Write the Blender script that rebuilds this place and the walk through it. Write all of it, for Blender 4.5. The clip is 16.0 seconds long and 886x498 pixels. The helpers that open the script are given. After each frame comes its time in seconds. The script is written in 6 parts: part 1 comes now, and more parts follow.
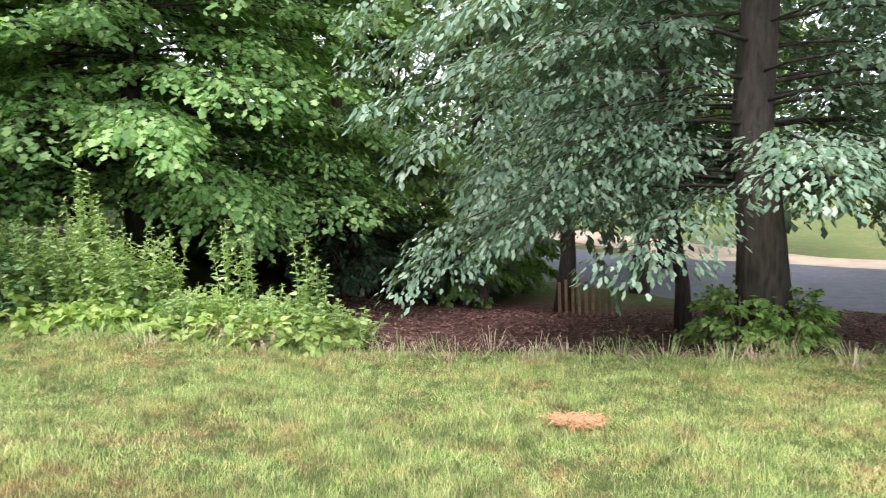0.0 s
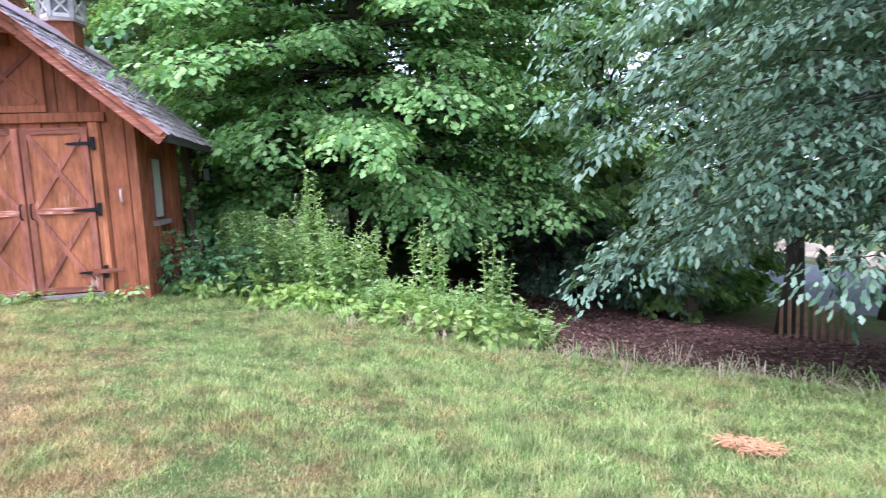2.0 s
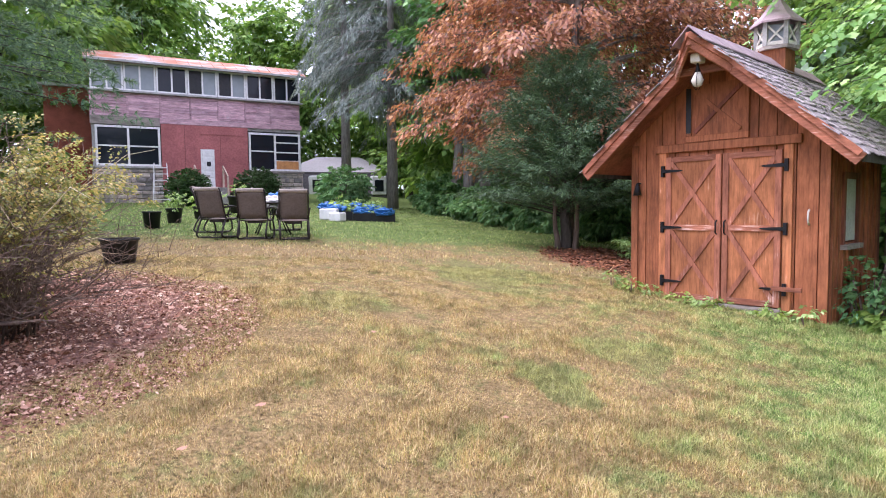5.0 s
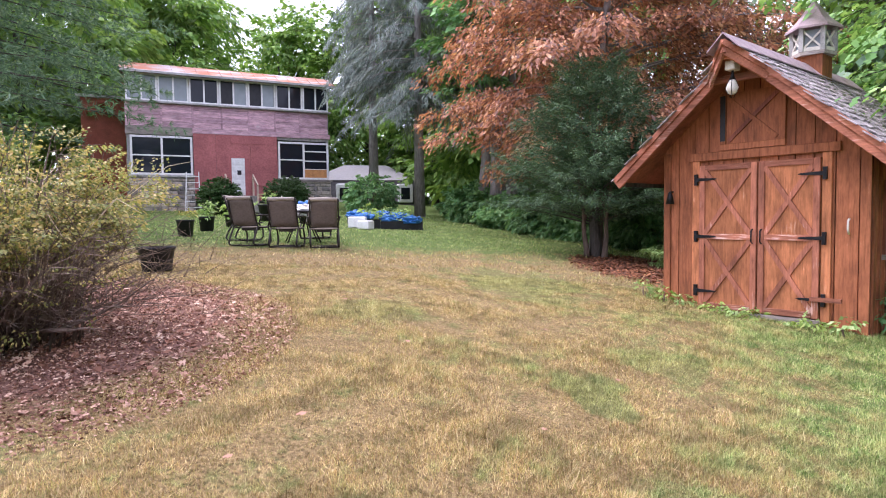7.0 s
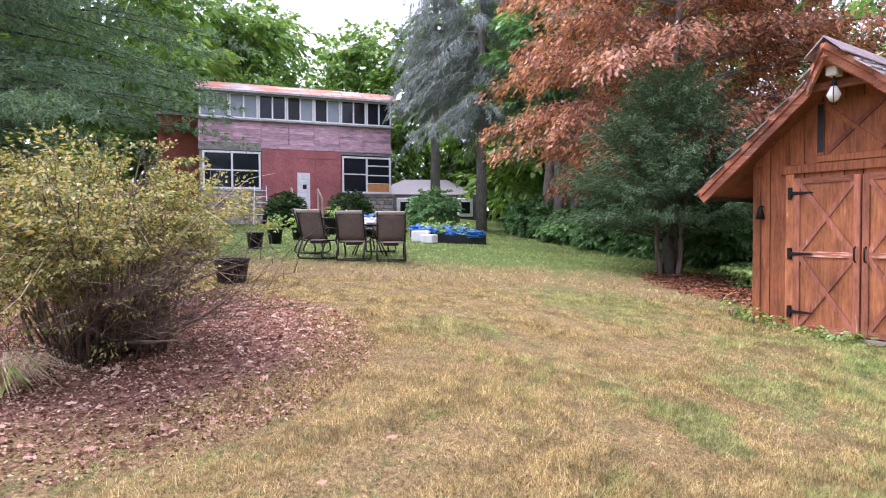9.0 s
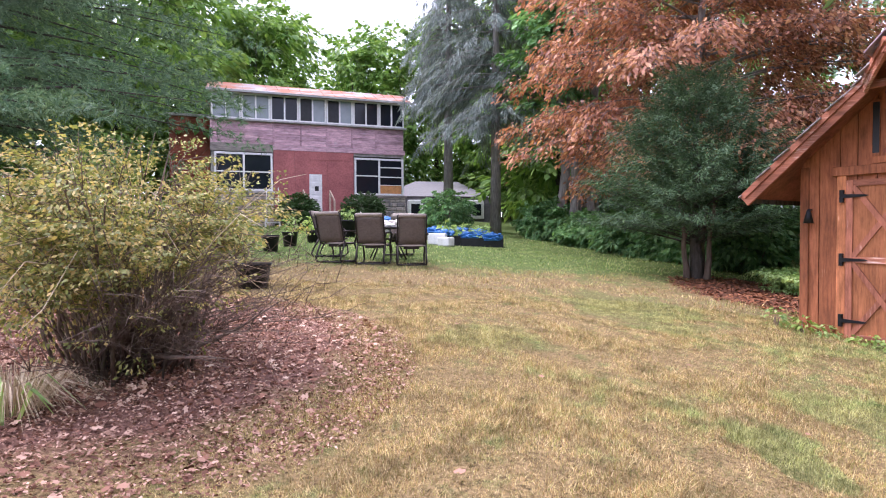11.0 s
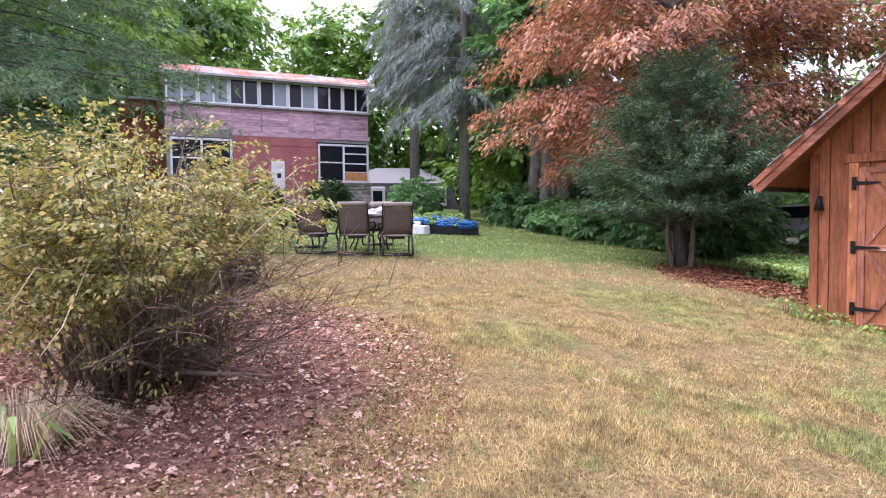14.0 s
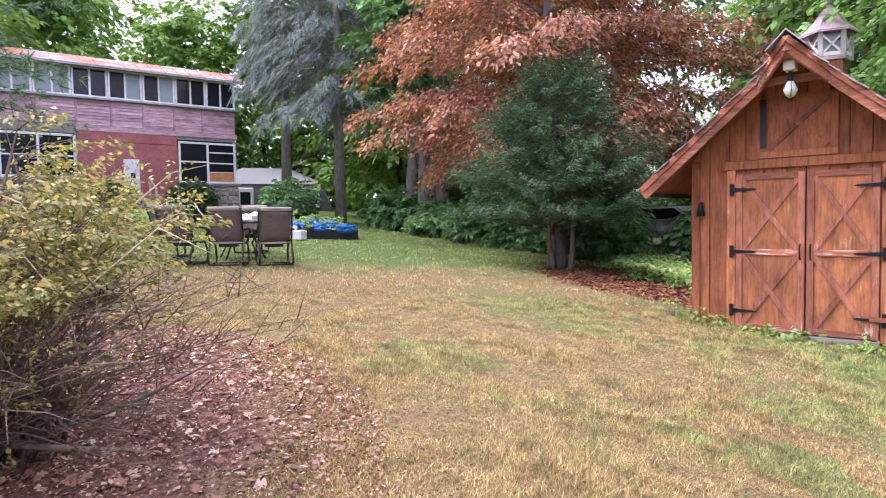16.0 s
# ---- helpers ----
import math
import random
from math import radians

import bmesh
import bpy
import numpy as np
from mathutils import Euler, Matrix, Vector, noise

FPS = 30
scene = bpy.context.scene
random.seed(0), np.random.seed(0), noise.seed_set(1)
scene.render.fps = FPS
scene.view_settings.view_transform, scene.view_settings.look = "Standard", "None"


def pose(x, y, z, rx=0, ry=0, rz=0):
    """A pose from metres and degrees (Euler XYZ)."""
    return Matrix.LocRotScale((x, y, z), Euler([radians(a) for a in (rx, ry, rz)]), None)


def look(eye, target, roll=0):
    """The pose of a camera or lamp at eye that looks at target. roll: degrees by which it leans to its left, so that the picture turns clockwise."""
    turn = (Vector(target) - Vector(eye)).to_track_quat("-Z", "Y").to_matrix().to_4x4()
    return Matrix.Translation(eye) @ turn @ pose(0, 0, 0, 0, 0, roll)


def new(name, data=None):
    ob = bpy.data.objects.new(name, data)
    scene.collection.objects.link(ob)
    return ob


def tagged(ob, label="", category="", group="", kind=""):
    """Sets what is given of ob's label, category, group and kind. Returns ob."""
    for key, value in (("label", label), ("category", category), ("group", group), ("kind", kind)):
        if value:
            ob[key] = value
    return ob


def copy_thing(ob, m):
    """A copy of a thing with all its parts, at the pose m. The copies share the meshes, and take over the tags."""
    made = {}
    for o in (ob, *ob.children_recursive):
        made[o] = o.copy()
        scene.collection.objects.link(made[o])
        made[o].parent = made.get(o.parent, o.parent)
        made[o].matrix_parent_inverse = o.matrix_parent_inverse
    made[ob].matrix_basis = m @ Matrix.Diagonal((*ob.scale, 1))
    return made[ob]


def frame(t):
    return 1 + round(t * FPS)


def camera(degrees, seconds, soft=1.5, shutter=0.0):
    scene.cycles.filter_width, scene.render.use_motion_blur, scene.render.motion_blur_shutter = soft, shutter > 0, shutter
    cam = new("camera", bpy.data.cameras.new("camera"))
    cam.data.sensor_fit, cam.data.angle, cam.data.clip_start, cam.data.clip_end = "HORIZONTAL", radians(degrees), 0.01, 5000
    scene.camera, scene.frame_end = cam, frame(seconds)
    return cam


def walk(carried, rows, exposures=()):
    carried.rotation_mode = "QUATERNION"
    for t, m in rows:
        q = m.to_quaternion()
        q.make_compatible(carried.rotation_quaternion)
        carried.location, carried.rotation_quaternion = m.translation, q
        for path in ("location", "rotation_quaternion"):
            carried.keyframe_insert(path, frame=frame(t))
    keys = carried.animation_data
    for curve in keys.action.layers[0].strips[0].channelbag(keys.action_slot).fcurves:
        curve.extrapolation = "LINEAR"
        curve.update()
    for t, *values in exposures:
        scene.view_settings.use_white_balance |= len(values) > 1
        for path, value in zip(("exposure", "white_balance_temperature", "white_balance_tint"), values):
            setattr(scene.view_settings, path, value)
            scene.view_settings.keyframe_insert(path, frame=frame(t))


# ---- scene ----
cam = camera(70.9, 16.0, soft=1.0, shutter=0.2)
PATH = [
    (0, (-0.286, 0.81, 1.345), (-0.345, 2.789, 1.067), -2.9),
    (0.5, (-0.159, 0.829, 1.335), (-0.5, 2.782, 1.074), -2.8),
    (1, (-0.074, 0.811, 1.322), (-0.627, 2.719, 1.083), -2.8),
    (1.5, (0.009, 0.744, 1.314), (-0.555, 2.649, 1.083), -2.7),
    (2, (0.059, 0.754, 1.305), (-0.663, 2.604, 1.073), -2.6),
    (2.5, (0.148, 0.776, 1.301), (-1.052, 2.363, 1.097), -2.2),
    (3, (0.228, 0.797, 1.313), (-1.361, 1.999, 1.131), -1.7),
    (3.5, (0.269, 0.785, 1.325), (-1.586, 1.515, 1.16), -1.1),
    (4, (0.278, 0.781, 1.35), (-1.669, 1.206, 1.191), -0.6),
    (6.5, (0.294, 0.703, 1.403), (-1.678, 1.017, 1.289), -0.7),
    (7, (0.291, 0.685, 1.408), (-1.688, 0.959, 1.305), -0.7),
    (7.5, (0.281, 0.67, 1.409), (-1.705, 0.894, 1.323), -0.6),
    (8, (0.248, 0.635, 1.403), (-1.743, 0.8, 1.33), -0.5),
    (8.5, (0.151, 0.565, 1.391), (-1.844, 0.688, 1.323), -0.2),
    (9, (0.063, 0.484, 1.404), (-1.934, 0.578, 1.349), -0.3),
    (11.5, (-0.405, 0.102, 1.44), (-2.403, 0.173, 1.39), -0.2),
    (12, (-0.49, -0.003, 1.449), (-2.487, 0.085, 1.386), -0.4),
    (12.5, (-0.607, -0.111, 1.427), (-2.603, -0.01, 1.361), -0.4),
    (13, (-0.673, -0.186, 1.46), (-2.669, -0.072, 1.397), -0.4),
    (13.5, (-0.669, -0.319, 1.486), (-2.664, -0.193, 1.413), -0.4),
    (14, (-0.799, -0.432, 1.483), (-2.784, -0.213, 1.39), -0.6),
    (14.5, (-0.975, -0.47, 1.506), (-2.952, -0.189, 1.406), -0.8),
    (15, (-1.108, -0.468, 1.521), (-3.078, -0.134, 1.431), -0.9),
    (15.5, (-1.254, -0.524, 1.549), (-3.202, -0.08, 1.454), -0.7),
    (16, (-1.381, -0.594, 1.575), (-3.28, 0.026, 1.478), -1.0),
]
EXPOSURES = [(0, 1.5, 6350, 23), (0.5, 1.52, 5800, 25), (1.0, 1.53, 5500, 27), (2.2, 1.58, 5350, 27), (3.0, 1.76, 5200, 28), (3.5, 1.68, 5500, 28), (4.2, 1.48, 5950, 29), (6.5, 1.42, 6050, 29), (16, 1.5, 5950, 32)]
walk(cam, [(t, look(eye, target, roll)) for t, eye, target, roll in PATH], EXPOSURES)

# ---- light: bright overcast day ----
world = bpy.data.worlds.new("overcast_sky")
scene.world = world
world.use_nodes = True
wt = world.node_tree
sky = wt.nodes.new("ShaderNodeTexSky")
sky.sky_type = "NISHITA"
sky.sun_disc = False
sky.sun_elevation, sky.sun_rotation = radians(58), radians(205)
sky.dust_density, sky.ozone_density = 4.0, 0.6
wmix = wt.nodes.new("ShaderNodeMixRGB")
wmix.inputs[0].default_value = 0.7
wmix.inputs[2].default_value = (8.3, 8.9, 10.0, 1)
wt.links.new(sky.outputs[0], wmix.inputs[1])
wt.links.new(wmix.outputs[0], wt.nodes["Background"].inputs[0])
wt.nodes["Background"].inputs[1].default_value = 0.13
sun = new("sun", bpy.data.lights.new("sun", "SUN"))
sun.data.energy, sun.data.angle, sun.data.color = 1.4, radians(25), (1.0, 0.97, 0.93)
sun.matrix_world = look((-14, -16, 34), (-4, 4, 0))


# ---- materials ----
class Mat:
    """A small builder of node materials."""

    def __init__(self, name, rough=0.8, metal=0.0, spec=0.3):
        self.m = bpy.data.materials.new(name)
        self.m.use_nodes = True
        self.t = self.m.node_tree
        self.b = self.t.nodes["Principled BSDF"]
        self.b.inputs["Roughness"].default_value = rough
        self.b.inputs["Metallic"].default_value = metal
        self.b.inputs["Specular IOR Level"].default_value = spec

    def node(self, kind, **inputs):
        n = self.t.nodes.new(kind)
        for k, v in inputs.items():
            self.put(n, k.replace("_", " "), v)
        return n

    def put(self, n, key, v):
        if isinstance(v, bpy.types.NodeSocket):
            self.t.links.new(v, n.inputs[key])
        else:
            n.inputs[key].default_value = v

    def coords(self, scale=(1, 1, 1), world_space=False):
        if world_space:
            src = self.t.nodes.new("ShaderNodeNewGeometry").outputs["Position"]
        else:
            src = self.t.nodes.new("ShaderNodeTexCoord").outputs["Object"]
        mp = self.t.nodes.new("ShaderNodeMapping")
        mp.inputs["Scale"].default_value = scale
        self.t.links.new(src, mp.inputs["Vector"])
        return mp.outputs[0]

    def noise(self, vec, scale, detail=4, rough=0.6):
        n = self.t.nodes.new("ShaderNodeTexNoise")
        self.t.links.new(vec, n.inputs["Vector"])
        n.inputs["Scale"].default_value, n.inputs["Detail"].default_value = scale, detail
        n.inputs["Roughness"].default_value = rough
        return n.outputs["Fac"]

    def ramp(self, fac, stops):
        r = self.t.nodes.new("ShaderNodeValToRGB")
        e = r.color_ramp.elements
        while len(e) < len(stops):
            e.new(0.5)
        for el, (p, c) in zip(e, stops):
            el.position = p
            el.color = (*c, 1) if isinstance(c, tuple) else (c, c, c, 1)
        self.t.links.new(fac, r.inputs[0])
        return r.outputs[0]

    def mix(self, fac, a, b, kind="MIX"):
        n = self.t.nodes.new("ShaderNodeMixRGB")
        n.blend_type = kind
        for i, v in enumerate((fac, a, b)):
            if isinstance(v, bpy.types.NodeSocket):
                self.t.links.new(v, n.inputs[i])
            else:
                n.inputs[i].default_value = v if i == 0 else (*v, 1)
        return n.outputs[0]

    def math(self, op, a, b=0.0, c=0.0):
        n = self.t.nodes.new("ShaderNodeMath")
        n.operation = op
        for i, v in enumerate((a, b, c)):
            if isinstance(v, bpy.types.NodeSocket):
                self.t.links.new(v, n.inputs[i])
            else:
                n.inputs[i].default_value = v
        return n.outputs[0]

    def island(self):
        return self.t.nodes.new("ShaderNodeNewGeometry").outputs["Random Per Island"]

    def rnd(self):
        return self.t.nodes.new("ShaderNodeObjectInfo").outputs["Random"]

    def xyz(self):
        s = self.t.nodes.new("ShaderNodeSeparateXYZ")
        self.t.links.new(self.t.nodes.new("ShaderNodeNewGeometry").outputs["Position"], s.inputs[0])
        return s.outputs

    def color(self, c):
        self.put(self.b, "Base Color", c if isinstance(c, bpy.types.NodeSocket) else (*c, 1))
        return self

    def bump(self, h, strength=0.4, dist=0.01):
        n = self.t.nodes.new("ShaderNodeBump")
        n.inputs["Strength"].default_value, n.inputs["Distance"].default_value = strength, dist
        self.t.links.new(h, n.inputs["Height"])
        self.t.links.new(n.outputs[0], self.b.inputs["Normal"])
        return self


def plain(name, col, rough=0.7, metal=0.0, var=0.25, scale=6, spec=0.3):
    """A painted or solid surface with soft stains and fine grain."""
    k = Mat(name, rough, metal, spec)
    v = k.coords()
    a = k.noise(v, scale)
    b = k.noise(v, scale * 12, 3)
    dark = tuple(c * (1 - var) for c in col)
    lite = tuple(min(1, c * (1 + var)) for c in col)
    c = k.ramp(a, [(0.3, dark), (0.7, lite)])
    k.color(k.mix(0.25, c, k.ramp(b, [(0.35, 0.25), (0.65, 0.9)]), "OVERLAY"))
    k.bump(b, 0.2, 0.004)
    return k.m


def wood(name, col, worn, wear=0.5, axis=2, rough=0.75):
    """Stained boards: streaks along one axis, worn to bare wood in patches."""
    k = Mat(name, rough, 0, 0.25)
    sc = [14, 14, 14]
    sc[axis] = 1.2
    v = k.coords(tuple(sc))
    streak = k.noise(v, 3, 5)
    patch = k.noise(k.coords(), 2.3, 4)
    dark = tuple(c * 0.55 for c in col)
    c = k.ramp(streak, [(0.25, dark), (0.5, col), (0.8, tuple(min(1, x * 1.3) for x in col))])
    mask = k.ramp(k.math("MULTIPLY", streak, patch), [(0.30 + 0.14 * (1 - wear), 0.0), (0.42 + 0.14 * (1 - wear), 1.0)])
    c = k.mix(mask, c, worn)
    st = [2.6, 2.6, 2.6]
    st[axis] = 0.9
    c = k.mix(0.8, c, k.ramp(k.noise(k.coords(tuple(st)), 2.0, 6, 0.7), [(0.33, 0.24), (0.62, 0.62)]), "OVERLAY")
    r = k.math("MULTIPLY_ADD", k.rnd(), 0.5, 0.78)
    hs = k.t.nodes.new("ShaderNodeHueSaturation")
    k.t.links.new(c, hs.inputs["Color"])
    k.t.links.new(r, hs.inputs["Value"])
    k.color(hs.outputs[0]).bump(streak, 0.5, 0.006)
    return k.m


def leaf_mat(name, a, b, c, tint=0.42, rough=0.5):
    """Leaves: each its own shade, part of the light passes through."""
    k = Mat(name, rough, 0, 0.25)
    i = k.island()
    col = k.ramp(i, [(0.0, a), (0.5, b), (1.0, c)])
    big = k.noise(k.coords((1, 1, 1), True), 0.45, 2)
    col = k.mix(0.5, col, k.ramp(big, [(0.35, 0.3), (0.65, 0.75)]), "OVERLAY")
    k.color(col)
    tr = k.t.nodes.new("ShaderNodeBsdfTranslucent")
    k.t.links.new(k.mix(1.0, col, (1.0, 1.0, 0.55), "MULTIPLY"), tr.inputs[0])
    mx = k.t.nodes.new("ShaderNodeMixShader")
    mx.inputs[0].default_value = tint
    k.t.links.new(k.b.outputs[0], mx.inputs[1])
    k.t.links.new(tr.outputs[0], mx.inputs[2])
    k.t.links.new(mx.outputs[0], k.t.nodes["Material Output"].inputs[0])
    return k.m


def bark(name, a, b):
    k = Mat(name, 0.9, 0, 0.15)
    h = k.noise(k.coords((9, 9, 1.6)), 2.2, 6)
    m = k.noise(k.coords(), 1.3, 3)
    k.color(k.mix(0.3, k.ramp(h, [(0.3, a), (0.7, b)]), k.ramp(m, [(0.3, (0.04, 0.045, 0.032)), (0.7, (0.15, 0.14, 0.125))])))
    k.bump(h, 1.0, 0.04)
    return k.m


M = {}
M["red"] = wood("red_stained_boards", (0.31, 0.108, 0.048), (0.48, 0.25, 0.15), 0.5)
M["red_door"] = wood("faded_red_door", (0.42, 0.158, 0.068), (0.60, 0.36, 0.24), 0.6)
M["red_trim"] = wood("worn_red_trim", (0.36, 0.135, 0.08), (0.60, 0.43, 0.36), 1.0, 0)
M["red_stile"] = wood("worn_red_stile", (0.36, 0.135, 0.08), (0.60, 0.43, 0.36), 0.8, 2)
# darker copy of the red boards, with shade worked into the stain's colour
M["red_shaded"] = wood("shaded_red_boards", (0.20, 0.066, 0.042), (0.28, 0.13, 0.09), 0.3)
M["old_wood"] = wood("weathered_grey_wood", (0.30, 0.26, 0.23), (0.42, 0.39, 0.36), 0.6, 0)
M["shake"] = wood("grey_wood_shakes", (0.36, 0.31, 0.31), (0.58, 0.53, 0.53), 0.8, 0, 0.9)
M["iron"] = plain("black_iron", (0.02, 0.02, 0.022), 0.5, 0.6, 0.3)
M["black"] = plain("black_plastic", (0.018, 0.018, 0.02), 0.45)
M["cap"] = plain("faded_pink_metal", (0.38, 0.28, 0.30), 0.6, 0.1, 0.2, 5)
M["cream"] = plain("old_cream_paint", (0.62, 0.58, 0.50), 0.6, 0, 0.15)
M["white"] = plain("white_paint", (0.72, 0.71, 0.70), 0.55, 0, 0.12)
M["grey_paint"] = plain("grey_paint", (0.33, 0.32, 0.30), 0.7, 0, 0.25)
M["milky"] = plain("milky_window_pane", (0.50, 0.52, 0.47), 0.3, 0, 0.15, 3)
M["stone_grey"] = plain("grey_stone", (0.30, 0.28, 0.25), 0.9, 0, 0.4, 4)
M["pink_siding"] = wood("faded_pink_clapboard", (0.52, 0.33, 0.37), (0.46, 0.40, 0.42), 0.75, 0)
M["ply"] = plain("dull_red_plywood", (0.36, 0.12, 0.115), 0.75, 0, 0.18, 1.2)
M["dark_room"] = plain("dark_interior", (0.03, 0.03, 0.032), 0.9)
M["asphalt"] = plain("asphalt", (0.16, 0.165, 0.18), 0.9, 0, 0.15, 3)
M["blue"] = plain("blue_tarp", (0.035, 0.15, 0.38), 0.45, 0, 0.3, 5)
M["gravel"] = plain("pale_gravel", (0.42, 0.38, 0.34), 0.95, 0, 0.2, 3)
M["bark_dark"] = bark("dark_bark", (0.028, 0.024, 0.02), (0.12, 0.10, 0.085))
M["bark_grey"] = bark("grey_bark", (0.16, 0.145, 0.135), (0.42, 0.385, 0.36))
M["bark_brown"] = bark("brown_bark", (0.09, 0.06, 0.045), (0.26, 0.18, 0.14))
M["leaf_maple"] = leaf_mat("maple_leaves", (0.12, 0.27, 0.08), (0.22, 0.41, 0.13), (0.44, 0.64, 0.25))
M["leaf_oak"] = leaf_mat("oak_leaves", (0.10, 0.185, 0.11), (0.18, 0.295, 0.19), (0.35, 0.46, 0.33), 0.3, 0.6)
M["leaf_wood"] = leaf_mat("woodland_leaves", (0.10, 0.20, 0.05), (0.17, 0.31, 0.075), (0.30, 0.44, 0.12))
M["leaf_red"] = leaf_mat("bronze_red_leaves", (0.20, 0.115, 0.10), (0.44, 0.19, 0.12), (0.74, 0.40, 0.24), 0.38)
M["leaf_yew"] = leaf_mat("yew_needles", (0.032, 0.066, 0.036), (0.062, 0.12, 0.06), (0.15, 0.235, 0.11), 0.18)
M["leaf_spruce"] = leaf_mat("blue_grey_needles", (0.10, 0.135, 0.12), (0.17, 0.215, 0.195), (0.31, 0.355, 0.335), 0.2)
M["leaf_pine"] = leaf_mat("pine_needles", (0.07, 0.14, 0.08), (0.125, 0.215, 0.125), (0.23, 0.33, 0.20), 0.3)
M["leaf_bush"] = leaf_mat("yellow_green_leaves", (0.12, 0.14, 0.05), (0.32, 0.34, 0.115), (0.66, 0.49, 0.22), 0.4)
M["leaf_weed"] = leaf_mat("weed_leaves", (0.20, 0.33, 0.11), (0.35, 0.51, 0.18), (0.55, 0.68, 0.33), 0.4)
M["leaf_lime"] = leaf_mat("lime_leaves", (0.22, 0.36, 0.08), (0.32, 0.46, 0.12), (0.44, 0.54, 0.18), 0.35)
M["leaf_box"] = leaf_mat("boxwood_leaves", (0.03, 0.075, 0.025), (0.05, 0.11, 0.03), (0.08, 0.15, 0.05), 0.2)
M["leaf_hedge"] = leaf_mat("hedge_leaves", (0.09, 0.22, 0.09), (0.15, 0.31, 0.12), (0.25, 0.42, 0.18), 0.35)
M["litter"] = leaf_mat("dry_fallen_leaves", (0.11, 0.046, 0.03), (0.31, 0.15, 0.098), (0.66, 0.45, 0.34), 0.05, 0.85)
M["litter_dark"] = leaf_mat("old_brown_litter", (0.07, 0.035, 0.03), (0.14, 0.075, 0.06), (0.27, 0.16, 0.125), 0.05, 0.9)
M["litter_red"] = leaf_mat("red_fallen_leaves", (0.09, 0.04, 0.025), (0.22, 0.085, 0.045), (0.40, 0.17, 0.08), 0.05, 0.85)
M["twig"] = bark("grey_brown_twigs", (0.10, 0.066, 0.052), (0.36, 0.25, 0.20))
M["straw"] = leaf_mat("dead_straw", (0.40, 0.30, 0.19), (0.52, 0.41, 0.28), (0.66, 0.55, 0.40), 0.1, 0.8)


def dry_mask(k):
    """Where the lawn is parched: broad on the upper lawn, fading to green downhill and by the far beds."""
    x, y, z = k.xyz()
    v = k.coords((1, 1, 1), True)
    n = k.noise(v, 0.55, 5, 0.65)
    n2 = k.noise(v, 2.6, 4)
    n3 = k.noise(v, 9.0, 4, 0.7)
    green_down = k.math("MULTIPLY", k.math("SUBTRACT", k.math("ADD", y, k.math("MULTIPLY", x, 0.42)), 1.3), 0.14)
    far = k.math("MAXIMUM", k.math("MULTIPLY", k.math("SUBTRACT", -11.5, x), 0.14), 0.0)
    far = k.math("MINIMUM", far, 0.55)
    f = k.math("SUBTRACT", k.math("ADD", k.math("ADD", k.math("MULTIPLY", n, 0.6), k.math("MULTIPLY", n2, 0.8)), k.math("MULTIPLY", n3, 0.9)), 0.60)
    f = k.math("SUBTRACT", k.math("SUBTRACT", f, k.math("MINIMUM", k.math("MAXIMUM", green_down, -0.1), 0.27)), far)
    f = k.ramp(f, [(0.25, 0.0), (0.60, 1.0)])
    for cx, cy, rx, ry, much in ((-3.9, 2.35, 0.5, 0.32, 0.55), (-4.7, 3.3, 0.6, 0.35, 0.45), (-8.9, 3.1, 1.8, 0.9, 0.45), (-6.3, 0.9, 0.7, 0.6, 0.3)):
        f = k.math("MULTIPLY", f, k.math("SUBTRACT", 1.0, k.math("MULTIPLY", oval(k, cx, cy, rx, ry, 2.4, v), much)))
    return f


def oval(k, cx, cy, rx, ry, soft, vec):
    """1 inside an uneven oval on the ground, 0 outside."""
    x, y, z = k.xyz()
    dx = k.math("DIVIDE", k.math("SUBTRACT", x, cx), rx)
    dy = k.math("DIVIDE", k.math("SUBTRACT", y, cy), ry)
    d = k.math("SQRT", k.math("ADD", k.math("MULTIPLY", dx, dx), k.math("MULTIPLY", dy, dy)))
    d = k.math("ADD", d, k.math("MULTIPLY", k.math("SUBTRACT", k.noise(vec, 2.2, 4), 0.5), soft))
    return k.ramp(d, [(0.86, 1.0), (1.08, 0.0)])


